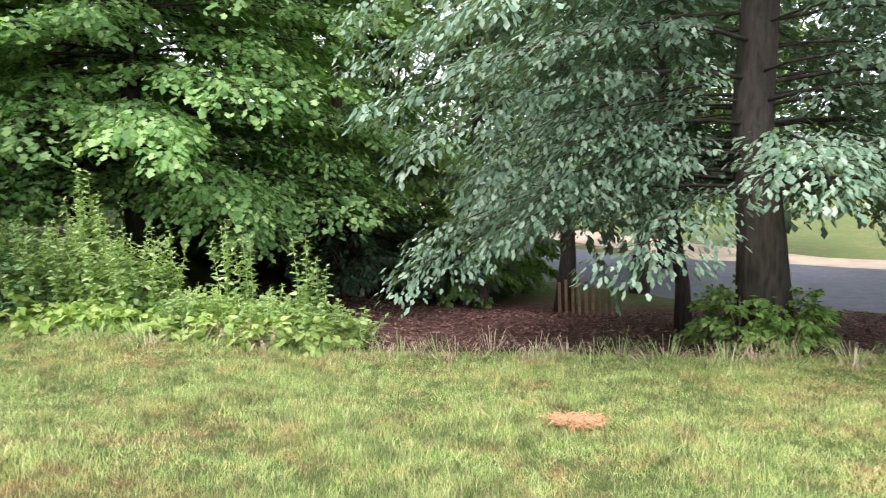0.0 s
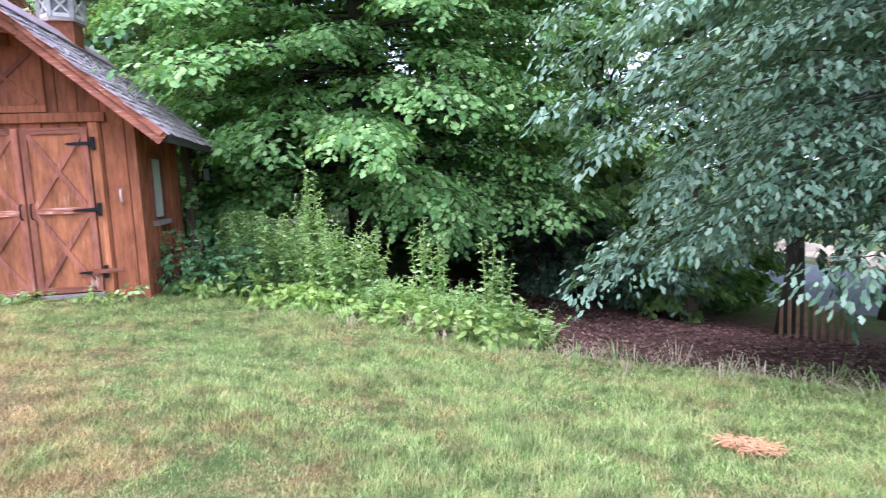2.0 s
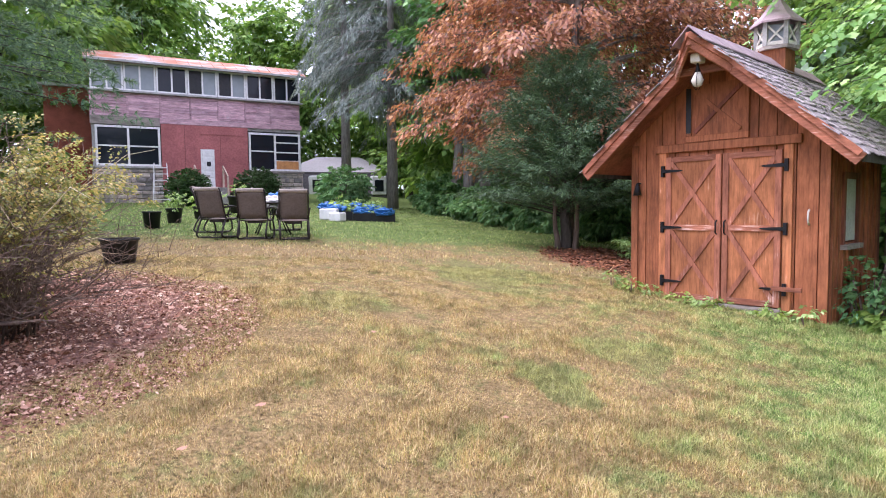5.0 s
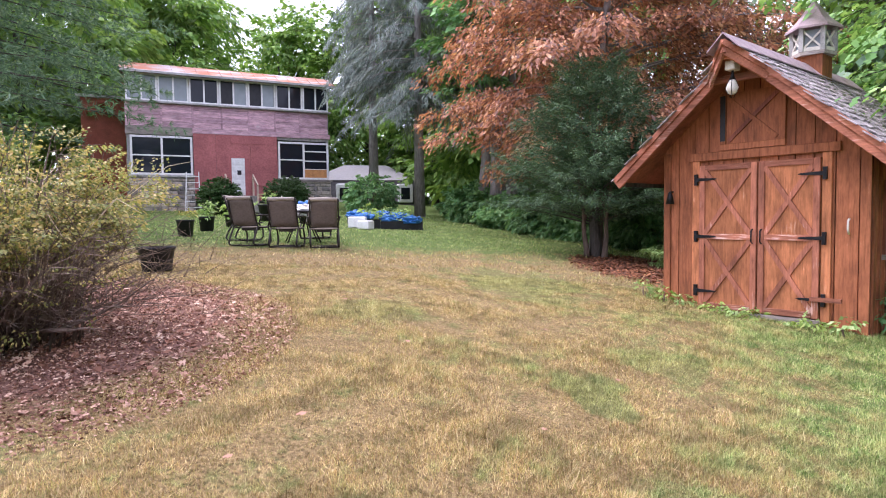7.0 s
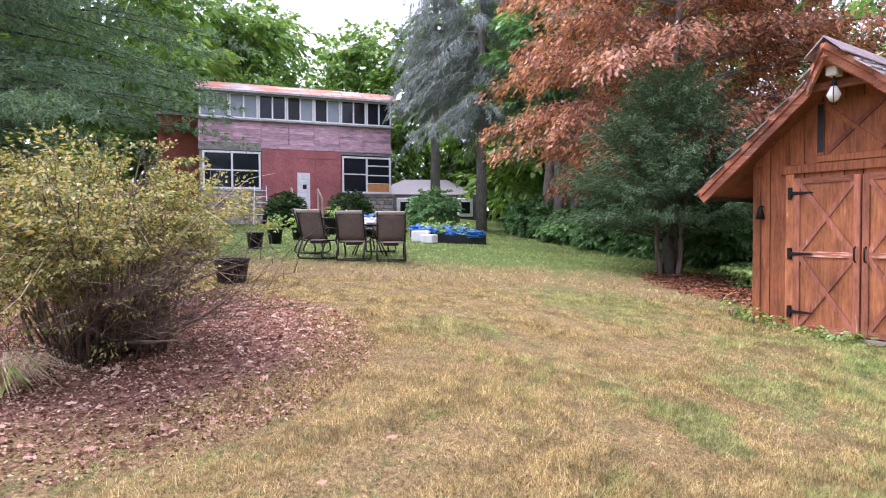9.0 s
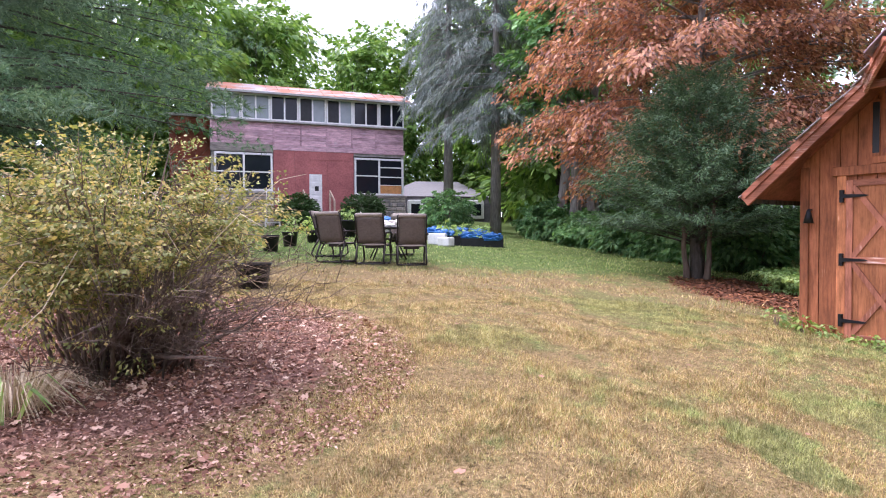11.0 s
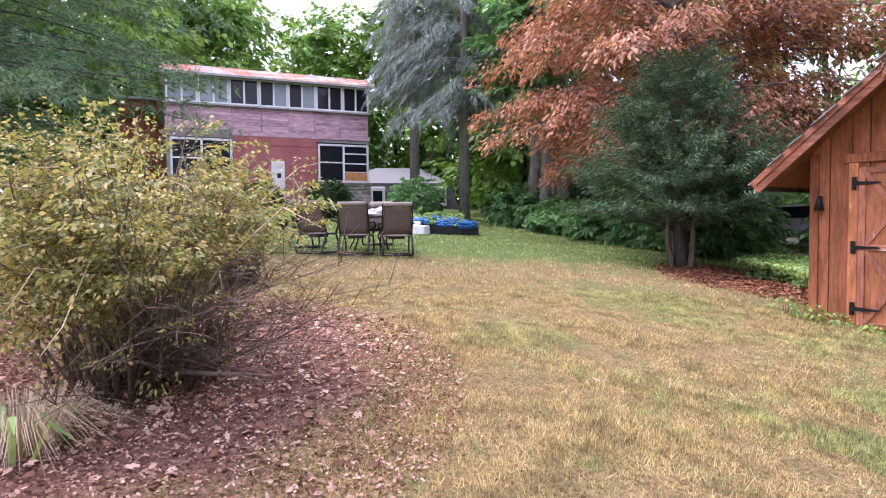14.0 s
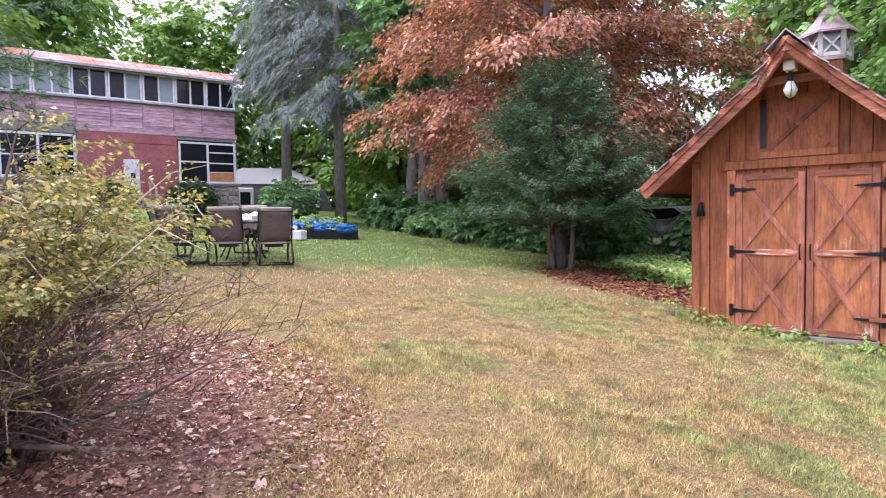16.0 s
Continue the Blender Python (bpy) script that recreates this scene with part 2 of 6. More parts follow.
def ground_mat():
    k = Mat("lawn_and_leaf_mould", 0.95, 0, 0.1)
    v = k.coords((1, 1, 1), True)
    fine = k.noise(v, 34, 6, 0.75)
    mid = k.noise(v, 9, 4)
    green = k.mix(fine, (0.04, 0.065, 0.018), (0.15, 0.21, 0.06))
    dry = k.mix(k.ramp(fine, [(0.35, 0.0), (0.65, 1.0)]), (0.05, 0.032, 0.014), (0.40, 0.285, 0.14))
    c = k.mix(dry_mask(k), green, dry)
    mulch = k.mix(k.ramp(fine, [(0.35, 0.0), (0.65, 1.0)]), (0.11, 0.055, 0.042), (0.34, 0.19, 0.145))
    c = k.mix(oval(k, -5.3, -2.5, 2.6, 2.15, 0.7, v), c, mulch)
    x, y, z = k.xyz()
    edge = k.math("ADD", y, k.math("MULTIPLY", k.math("SUBTRACT", k.noise(v, 0.9, 4), 0.5), 1.0))
    woods = k.math("MULTIPLY", k.ramp(k.math("MULTIPLY", k.math("SUBTRACT", edge, 6.7), 0.8), [(0.3, 0.0), (0.6, 1.0)]),
                   k.ramp(k.math("MULTIPLY", k.math("ADD", x, 6.5), 0.5), [(0.0, 0.0), (1.0, 1.0)]))
    woods = k.math("MULTIPLY", woods, k.ramp(k.math("MULTIPLY", k.math("SUBTRACT", 21.0, k.math("ADD", edge, k.math("MULTIPLY", x, 0.5))), 0.3), [(0.0, 0.0), (1.0, 1.0)]))
    dirt = k.mix(k.ramp(mid, [(0.35, 0.0), (0.65, 1.0)]), (0.05, 0.026, 0.022), (0.15, 0.085, 0.068))
    c = k.mix(woods, c, dirt)
    c = k.mix(oval(k, -11.6, 6.9, 3.2, 1.7, 0.6, v), c, k.mix(mid, (0.05, 0.026, 0.018), (0.17, 0.075, 0.04)))
    k.color(c)
    k.bump(k.math("ADD", fine, mid), 0.7, 0.03)
    return k.m


def blade_mat():
    k = Mat("grass_blades", 0.75, 0, 0.2)
    i = k.island()
    green = k.ramp(i, [(0.0, (0.14, 0.25, 0.055)), (0.45, (0.34, 0.50, 0.13)), (0.78, (0.56, 0.65, 0.25)), (1.0, (0.80, 0.73, 0.38))])
    dry = k.ramp(i, [(0.0, (0.24, 0.14, 0.05)), (0.30, (0.61, 0.41, 0.165)), (0.68, (0.98, 0.79, 0.43)), (0.78, (0.47, 0.40, 0.12)), (1.0, (0.28, 0.30, 0.07))])
    c = k.mix(dry_mask(k), green, dry)
    v = k.coords((1, 1, 1), True)
    c = k.mix(0.9, c, k.ramp(k.noise(v, 4.0, 6, 0.8), [(0.38, 0.30), (0.57, 1.0)]), "MULTIPLY")
    k.color(c)
    tr = k.t.nodes.new("ShaderNodeBsdfTranslucent")
    k.t.links.new(c, tr.inputs[0])
    mx = k.t.nodes.new("ShaderNodeMixShader")
    mx.inputs[0].default_value = 0.3
    k.t.links.new(k.b.outputs[0], mx.inputs[1])
    k.t.links.new(tr.outputs[0], mx.inputs[2])
    k.t.links.new(mx.outputs[0], k.t.nodes["Material Output"].inputs[0])
    return k.m


def glass_mat(name, tint=(0.008, 0.010, 0.014), rough=0.05):
    k = Mat(name, rough, 0, 0.22)
    v = k.coords()
    k.color(k.mix(k.noise(v, 1.5, 3), tint, tuple(t * 2.2 for t in tint)))
    return k.m


def rust_roof():
    k = Mat("rusty_metal_roof", 0.6, 0.3, 0.3)
    n = k.noise(k.coords((0.7, 2.2, 1)), 1.1, 5)
    f = k.noise(k.coords((3, 18, 3)), 2, 3)
    c = k.ramp(n, [(0.40, (0.40, 0.37, 0.38)), (0.48, (0.38, 0.24, 0.19)), (0.57, (0.40, 0.14, 0.07))])
    k.color(k.mix(0.35, c, k.ramp(f, [(0.3, 0.3), (0.7, 0.7)]), "OVERLAY"))
    return k.m


M["ground"], M["blade"] = ground_mat(), blade_mat()
M["glass"] = glass_mat("window_glass")
M["glass_pale"] = glass_mat("pale_window_glass", (0.16, 0.18, 0.19), 0.12)
M["rust"] = rust_roof()


# ---- mesh helpers ----
def obj(name, bm, mat, parent=None):
    me = bpy.data.meshes.new(name)
    bmesh.ops.recalc_face_normals(bm, faces=bm.faces)
    bm.to_mesh(me)
    bm.free()
    me.materials.append(mat)
    ob = new(name, me)
    if parent:
        ob.parent = parent
    return ob


def part(name, bm, mat, parent, label=""):
    return tagged(obj(name, bm, mat, parent), label)


def thing(name, m, label, category, group="", kind=""):
    e = new(name)
    e.empty_display_size = 0.2
    e.matrix_world = m
    return tagged(e, label, category, group, kind)


def block(bm, x0, x1, y0, y1, z0, z1, bevel=0.0):
    v = [bm.verts.new((x, y, z)) for x in (x0, x1) for y in (y0, y1) for z in (z0, z1)]
    fs = [bm.faces.new([v[i] for i in f]) for f in ((0, 1, 3, 2), (4, 6, 7, 5), (0, 4, 5, 1), (2, 3, 7, 6), (0, 2, 6, 4), (1, 5, 7, 3))]
    if bevel:
        es = list({e for f in fs for e in f.edges})
        bmesh.ops.bevel(bm, geom=es, offset=bevel, segments=1, affect="EDGES")
    return bm


def one(x0, x1, y0, y1, z0, z1, bevel=0.0):
    return block(bmesh.new(), x0, x1, y0, y1, z0, z1, bevel)


def prism(bm, outline, y0, y1):
    """An outline in x and z, pulled along y."""
    a = [bm.verts.new((x, y0, z)) for x, z in outline]
    b = [bm.verts.new((x, y1, z)) for x, z in outline]
    bm.faces.new(a)
    bm.faces.new(b[::-1])
    for i in range(len(a)):
        j = (i + 1) % len(a)
        bm.faces.new((a[i], b[i], b[j], a[j]))
    return bm


def beam(bm, p, q, w, h, up=(0, 0, 1)):
    """A squared timber from p to q."""
    p, q = Vector(p), Vector(q)
    d = (q - p).normalized()
    s = d.cross(Vector(up))
    if s.length < 1e-4:
        s = d.cross(Vector((0, 1, 0)))
    s.normalize()
    t = s.cross(d).normalized()
    r = []
    for e in (p, q):
        r.append([bm.verts.new(e + s * a * w / 2 + t * b * h / 2) for a, b in ((-1, -1), (1, -1), (1, 1), (-1, 1))])
    bm.faces.new(r[0][::-1])
    bm.faces.new(r[1])
    for i in range(4):
        j = (i + 1) % 4
        bm.faces.new((r[0][i], r[0][j], r[1][j], r[1][i]))
    return bm


def tube(bm, pts, radii, n=8):
    """A round bar or limb along points."""
    pts = [Vector(p) for p in pts]
    rings = []
    for i, p in enumerate(pts):
        d = (pts[min(i + 1, len(pts) - 1)] - pts[max(i - 1, 0)]).normalized()
        s = d.cross(Vector((0.3, 0.2, 1)) if abs(d.z) < 0.9 else Vector((1, 0.1, 0))).normalized()
        t = d.cross(s)
        r = radii[i] if isinstance(radii, (list, tuple)) else radii
        rings.append([bm.verts.new(p + (s * math.cos(a) + t * math.sin(a)) * r) for a in (2 * math.pi * k / n for k in range(n))])
    for a, b in zip(rings, rings[1:]):
        for i in range(n):
            j = (i + 1) % n
            bm.faces.new((a[i], a[j], b[j], b[i])).smooth = True
    bm.faces.new(rings[0][::-1])
    bm.faces.new(rings[-1])
    return bm


def poly_mesh(name, verts, k, mat, parent=None, label=""):
    """Many separate polygons of k corners each in one mesh."""
    n = len(verts)
    me = bpy.data.meshes.new(name)
    me.vertices.add(n)
    me.vertices.foreach_set("co", np.asarray(verts, np.float32).ravel())
    me.loops.add(n)
    me.loops.foreach_set("vertex_index", np.arange(n, dtype=np.int32))
    me.polygons.add(n // k)
    me.polygons.foreach_set("loop_start", np.arange(0, n, k, dtype=np.int32))
    me.update(calc_edges=True)
    me.materials.append(mat)
    ob = new(name, me)
    if parent:
        ob.parent = parent
    return tagged(ob, label)


RNG = np.random.default_rng(7)
RHOMB = np.array([(0, 0), (0.45, -0.3), (1, 0), (0.45, 0.3)])
NEEDLE = np.array([(0, -0.045), (1, 0), (0, 0.045)])
LOBED = np.array([(0, 0), (0.15, -0.45), (0.42, -0.22), (0.62, -0.46), (1, 0), (0.62, 0.46), (0.42, 0.22), (0.15, 0.45)])
OAK = np.array([(0, 0), (0.3, -0.27), (0.55, -0.14), (0.72, -0.24), (1, 0), (0.6, 0.26)])


def unit(a):
    return a / np.maximum(np.linalg.norm(a, axis=-1, keepdims=True), 1e-6)


def leaf_polys(pos, way, nrm, size, shape):
    """Flat leaves at pos, pointing along way, facing nrm."""
    way = unit(way)
    side = unit(np.cross(nrm, way))
    sz = np.asarray(size).reshape(-1, 1, 1)
    v = pos[:, None] + sz * (shape[None, :, 0:1] * way[:, None] + shape[None, :, 1:2] * side[:, None])
    nn = unit(np.cross(way, side))
    v = v - sz * 0.25 * (shape[None, :, 0:1] ** 2) * np.abs(nn[:, None] * 0 + np.array([0, 0, 1.0]))
    return v.reshape(-1, 3)


def sprays(cen, out, count, length, width, size, shape, droop=0.25, flat=0.35, tilt=0.0, puff=0.05):
    """Flat sprays of leaves: each grows from cen along out and hangs at its end."""
    n = len(cen)
    t = RNG.random((n, count)) ** 0.8
    lat = (RNG.random((n, count)) - 0.5) * 2
    out = unit(out)
    sidev = unit(np.cross(out, np.array([0, 0, 1.0])) + 1e-4)
    L = (length * (0.6 + 0.8 * RNG.random(n)))[:, None]
    w = width * (0.25 + 1.2 * t * (1.15 - t))
    p = cen[:, None] + out[:, None] * (t * L)[..., None] + sidev[:, None] * (lat * w)[..., None]
    p[..., 2] += -droop * (t * L) ** 2 / np.maximum(L, 0.1) + RNG.normal(0, puff * length, t.shape)
    way = out[:, None] + sidev[:, None] * (lat * 0.9)[..., None] + RNG.normal(0, 0.35, p.shape)
    way[..., 2] -= 0.25 + droop * t
    nr = RNG.normal(0, flat, p.shape) + np.array([0, 0, 1.0]) + tilt * out[:, None]
    s = size * (0.65 + 0.7 * RNG.random(p.shape[:2]))
    return leaf_polys(p.reshape(-1, 3), way.reshape(-1, 3), nr.reshape(-1, 3), s.ravel(), shape)


def in_blobs(blobs, n, shell=0.45):
    """Points in a set of ovals (x, y, z, rx, ry, rz), thicker near their skins, and the ways outward."""
    vol = np.array([b[3] * b[4] * b[5] for b in blobs]) ** 0.75
    pick = RNG.choice(len(blobs), n, p=vol / vol.sum())
    d = unit(RNG.normal(0, 1, (n, 3)))
    r = RNG.random(n) ** shell
    b = np.array(blobs)[pick]
    p = b[:, :3] + d * r[:, None] * b[:, 3:]
    o = d.copy()
    o[:, 2] = o[:, 2] * 0.35 + 0.05
    return p, o


GX = [(-200, 6.0), (-60, 3.6), (-40, 2.2), (-30, 1.75), (-25, 1.45), (-20, 1.15), (-13, 0.76), (-6.6, 0.50), (-3, 0.31), (0, 0.14), (4, -0.08), (12, -0.4), (60, -1.5)]


def ground_z(x, y):
    """Height of the ground: it rises to the house and falls away to the woods and the road."""
    x, y = np.asarray(x, float), np.asarray(y, float)
    g = np.interp(x, [a for a, b in GX], [b for a, b in GX])
    near = np.interp(x, [-9, -5, -1], [0.068, 0.085, 0.117])
    low = np.interp(x, [-30, -12, -6, 0], [0.02, 0.05, 0.14, 0.19])
    g = g - np.where(y < 0, np.interp(x, [-20, -8], [0.015, 0.05]) * np.maximum(y, -25), near * np.minimum(y, 7))
    g = g - np.clip(y - 7, 0, 9) * low - np.clip(y - 16, 0, 12) * low * 0.5
    g = g + 0.012 * (np.sin(1.7 * x + 0.9 * np.sin(1.1 * y)) + np.sin(2.0 * y + 1.3 * np.sin(0.9 * x))) * (np.abs(x) < 60)
    return g


def gz(x, y):
    return float(ground_z(x, y))


# ---- ground, road ----
def build_ground():
    def lines(lo, hi, fine_lo, fine_hi, step):
        a = list(np.arange(fine_lo, fine_hi, step))
        left = [fine_lo - step * 1.35 ** i * 2 for i in range(30) if fine_lo - step * 1.35 ** i * 2 > lo]
        right = [fine_hi + step * 1.35 ** i * 2 for i in range(30) if fine_hi + step * 1.35 ** i * 2 < hi]
        return np.array([lo] + left[::-1] + a + right + [hi])
    xs, ys = lines(-900, 900, -34, 14, 0.3), lines(-900, 900, -8, 20, 0.3)
    X, Y = np.meshgrid(xs, ys, indexing="ij")
    Z = ground_z(X, Y)
    nx, ny = len(xs), len(ys)
    idx = np.arange(nx * ny).reshape(nx, ny)
    f = np.stack([idx[:-1, :-1], idx[1:, :-1], idx[1:, 1:], idx[:-1, 1:]], -1).reshape(-1, 4)
    me = bpy.data.meshes.new("ground")
    me.from_pydata(np.stack([X, Y, Z], -1).reshape(-1, 3).tolist(), [], f.tolist())
    me.polygons.foreach_set("use_smooth", np.ones(len(f), bool))
    me.materials.append(M["ground"])
    tagged(new("ground", me), "sloping lawn, parched yellow and green, running into dark leaf mould", "ground", kind="structure")


build_ground()


def strip(name, a, b, w, lift, mat, label):
    """A road strip that follows the ground from a to b."""
    a, b = np.array(a, float), np.array(b, float)
    d = (b - a) / np.linalg.norm(b - a)
    s = np.array([-d[1], d[0]])
    bm = bmesh.new()
    prev = None
    n = 60
    for i in range(n + 1):
        c = a + (b - a) * i / n
        cz = gz(*c) + lift
        row = [bm.verts.new((*(c + s * o), cz - drop)) for o, drop in ((-w / 2 - 0.1, 0.5), (-w / 2, 0), (w / 2, 0), (w / 2 + 0.1, 0.5))]
        if prev:
            for j in range(3):
                bm.faces.new((prev[j], prev[j + 1], row[j + 1], row[j]))
        prev = row
    return tagged(obj(name, bm, mat), label, name, kind="structure")


ROAD_A, ROAD_B = (28.0, -6.0), (-30.0, 76.0)
strip("road", ROAD_A, ROAD_B, 7.5, 0.30, M["asphalt"], "grey asphalt road beyond the trees")
strip("road_line", (30.9, -3.7), (-27.1, 78.3), 0.15, 0.31, M["white"], "white edge line painted on the asphalt road")
strip("road_verge", (35.0, -0.5), (-23.0, 81.5), 4.0, 0.25, M["straw"], "dry yellow grass verge beyond the road")

# ---- shed ----
shed = thing("garden_shed", pose(-7.70, 5.39, 0, 0, 0, 32), "red-stained board shed with wood-shake gable roof and cupola", "shed")
RIDGE, SLOPE, APEX = 0.70, 0.885, 3.40   # ridge line, rise per metre, height of the slope's underside at the ridge
WL, WR, BACK = -0.54, 1.98, 2.10


def roof_under(x):
    return APEX - SLOPE * abs(x - RIDGE)


def build_shed():
    wall = part("wall_front", prism(bmesh.new(), [(WL, 0.0), (WR, 0.0), (WR, roof_under(WR)), (RIDGE, APEX), (WL, roof_under(WL))], 0.03, 0.12), M["red_shaded"], shed)
    rnd = random.Random(3)
    x = WL
    while x < WR - 0.02:
        w = min(rnd.uniform(0.19, 0.27), WR - x)
        x1 = x + w - 0.012
        top = [(x1, roof_under(x1)), (x, roof_under(x))]
        if x < RIDGE < x1:
            top.insert(1, (RIDGE, APEX))
        z0 = rnd.uniform(-0.02, 0.03)
        pr = rnd.uniform(0.0, 0.01)
        part("board", prism(bmesh.new(), [(x, z0), (x1, z0)] + top, -pr, 0.03), M["red"], wall)
        x += w
    for side, wx, thick in (("wall_left", WL, 0.10), ("wall_right", WR, -0.10)):
        zt = roof_under(wx) - 0.02
        bm = bmesh.new()
        xa, xb = sorted((wx, wx + thick))
        if side == "wall_right":
            block(bm, xa, xb, 0.12, 0.50, -0.3, zt)
            block(bm, xa, xb, 1.05, BACK, -0.3, zt)
            block(bm, xa, xb, 0.50, 1.05, -0.3, 0.92)
            block(bm, xa, xb, 0.50, 1.05, 1.72, zt)
        else:
            block(bm, xa, xb, 0.12, BACK, -0.3, zt)
        sw = part(side, bm, M["red"], shed)
        if side == "wall_right":
            y = 0.08
            while y < BACK - 0.05:
                for za, zb in (((-0.25, 0.9), (1.74, zt - 0.02)) if 0.46 < y < 1.06 else ((-0.25, zt - 0.02),)):
                    part("batten", one(WR, WR + 0.025, y, y + 0.045, za, zb), M["red"], sw)
                y += 0.2
    part("wall_back", prism(bmesh.new(), [(WL, -0.3), (WR, -0.3), (WR, roof_under(WR)), (RIDGE, APEX), (WL, roof_under(WL))], BACK, BACK + 0.1), M["red_shaded"], shed)
    part("shed_floor", one(WL + 0.05, WR - 0.05, 0.1, BACK, -0.1, 0.04), M["old_wood"], shed)
    # foundation stones
    for i in range(9):
        a = WL + i * 0.285
        part("foundation_stone", one(a, a + 0.26, -0.03, 0.14, -0.45, -0.03 - 0.02 * (i % 3), 0.03), M["stone_grey"], shed)
    # side window
    win = part("side_window", one(WR - 0.012, WR + 0.004, 0.52, 1.03, 0.94, 1.70), M["milky"], shed, "small pale window in the shaded side wall")
    for a in ((0.46, 0.54, 0.86, 1.78), (1.01, 1.09, 0.86, 1.78)):
        part("casing", one(WR - 0.02, WR + 0.03, *a), M["red_shaded"], win)
    part("casing", one(WR - 0.02, WR + 0.03, 0.54, 1.01, 1.70, 1.78), M["red_shaded"], win)
    part("sill", one(WR - 0.02, WR + 0.08, 0.44, 1.11, 0.84, 0.90), M["old_wood"], win)
    # corner boards
    for x0 in (WL - 0.015, WR - 0.085):
        part("corner_board", one(x0, x0 + 0.10, -0.03, 0.0, 0.0, roof_under(x0 + (0.1 if x0 < 0 else 0)) - 0.12), M["red"], shed)
    # double door
    for k, (x0, x1, hinge) in enumerate(((-0.005, 0.755, 0), (0.775, 1.485, 1))):
        zb, zt = 0.13, 2.06
        d = part("door", one(x0, x1, -0.045, -0.012, zb, zt), M["red_door"], shed, "braced plank door leaf with faded red stain")
        fr = 0.075
        for b in ((x0, x0 + fr, zb, zt), (x1 - fr, x1, zb, zt)):
            part("stile", one(b[0], b[1], -0.07, -0.045, b[2], b[3], 0.004), M["red_stile"], d)
        mid = 1.10
        for za, zc in ((zb, zb + fr), (mid - fr / 2, mid + fr / 2), (zt - fr, zt)):
            part("rail", one(x0 + fr, x1 - fr, -0.068, -0.045, za, zc, 0.004), M["red_trim"], d)
        for za, zc in ((zb + fr, mid - fr / 2), (mid + fr / 2, zt - fr)):
            part("brace", beam(bmesh.new(), (x0 + fr, -0.056, za), (x1 - fr, -0.056, zc), 0.022, 0.06), M["red_stile"], d)
            part("brace", beam(bmesh.new(), (x0 + fr, -0.058, zc), (x1 - fr, -0.058, za), 0.022, 0.06), M["red_stile"], d)
        for hz in (0.36, 1.10, 1.87):
            xo = x0 if hinge == 0 else x1
            s = 1 if hinge == 0 else -1
            bm = bmesh.new()
            prism(bm, [(xo - 0.05 * s, hz - 0.025), (xo + 0.21 * s, hz - 0.012), (xo + 0.25 * s, hz), (xo + 0.21 * s, hz + 0.012), (xo - 0.05 * s, hz + 0.025)], -0.082, -0.072)
            block(bm, min(xo - 0.07 * s, xo - 0.03 * s), max(xo - 0.07 * s, xo - 0.03 * s), -0.08, -0.03, hz - 0.075, hz + 0.075)
            part("strap_hinge", bm, M["iron"], d, "black iron strap hinge")
        hx = 0.71 if hinge == 0 else 0.82
        bm = tube(bmesh.new(), [(hx, -0.07, 1.02), (hx, -0.11, 1.04), (hx, -0.11, 1.18), (hx, -0.07, 1.20)], 0.01, 6)
        part("handle", bm, M["iron"], d, "small iron pull handle")
    for x0, x1 in ((-0.12, -0.015), (1.495, 1.60)):
        part("door_jamb", one(x0, x1, -0.04, 0.0, 0.1, 2.12, 0.004), M["red_door"], shed)
    part("door_header", one(-0.17, 1.69, -0.06, 0.0, 2.12, 2.23, 0.006), M["red"], shed)
    part("door_sill", one(-0.1, 1.5, -0.08, 0.0, 0.04, 0.115, 0.005), M["old_wood"], shed)
    part("latch_board", beam(bmesh.new(), (1.40, -0.09, 0.37), (1.74, -0.09, 0.37), 0.03, 0.05), M["red_trim"], shed)
    # loft door
    loft = part("loft_door", one(0.34, 1.05, -0.03, 0.0, 2.32, 2.98), M["red"], shed, "small loft door with cross brace")
    for a in ((0.26, 1.08, 2.24, 2.32), (0.26, 0.34, 2.32, 2.98), (1.00, 1.08, 2.32, 2.95)):
        part("loft_trim", one(a[0], a[1], -0.05, 0.0, a[2], a[3], 0.004), M["red"], loft)
    part("loft_brace", beam(bmesh.new(), (0.38, -0.04, 2.36), (0.98, -0.04, 2.92), 0.02, 0.05), M["red_shaded"], loft)
    part("loft_brace", beam(bmesh.new(), (0.38, -0.042, 2.90), (0.98, -0.042, 2.36), 0.02, 0.05), M["red"], loft)
    # no opening here: a black strip on the trim stands for the gap's shade
    part("loft_gap_shade", one(0.265, 0.335, -0.055, -0.051, 2.36, 2.95), M["black"], loft)
    # roof slabs, with a hood that runs forward at the ridge
    REAR = 3.5
    ex_l, ex_r = 1.72, 1.70
    for s, ex, nm in ((-1, ex_l, "roof_left"), (1, ex_r, "roof_right")):
        def pt(d, y, lift, s=s):
            return (RIDGE + s * d, y, APEX - SLOPE * d + lift)
        outline = [(0.0, -0.85), (0.36, -0.47), (ex, -0.47), (ex, REAR), (0.0, REAR)]
        bm = bmesh.new()
        lo = [bm.verts.new(pt(d, y, 0.0)) for d, y in outline]
        hi = [bm.verts.new(pt(d, y, 0.06)) for d, y in outline]
        bm.faces.new(lo)
        bm.faces.new(hi[::-1])
        for i in range(5):
            j = (i + 1) % 5
            bm.faces.new((lo[i], hi[i], hi[j], lo[j]))
        slab = part(nm, bm, M["red_shaded"], shed)
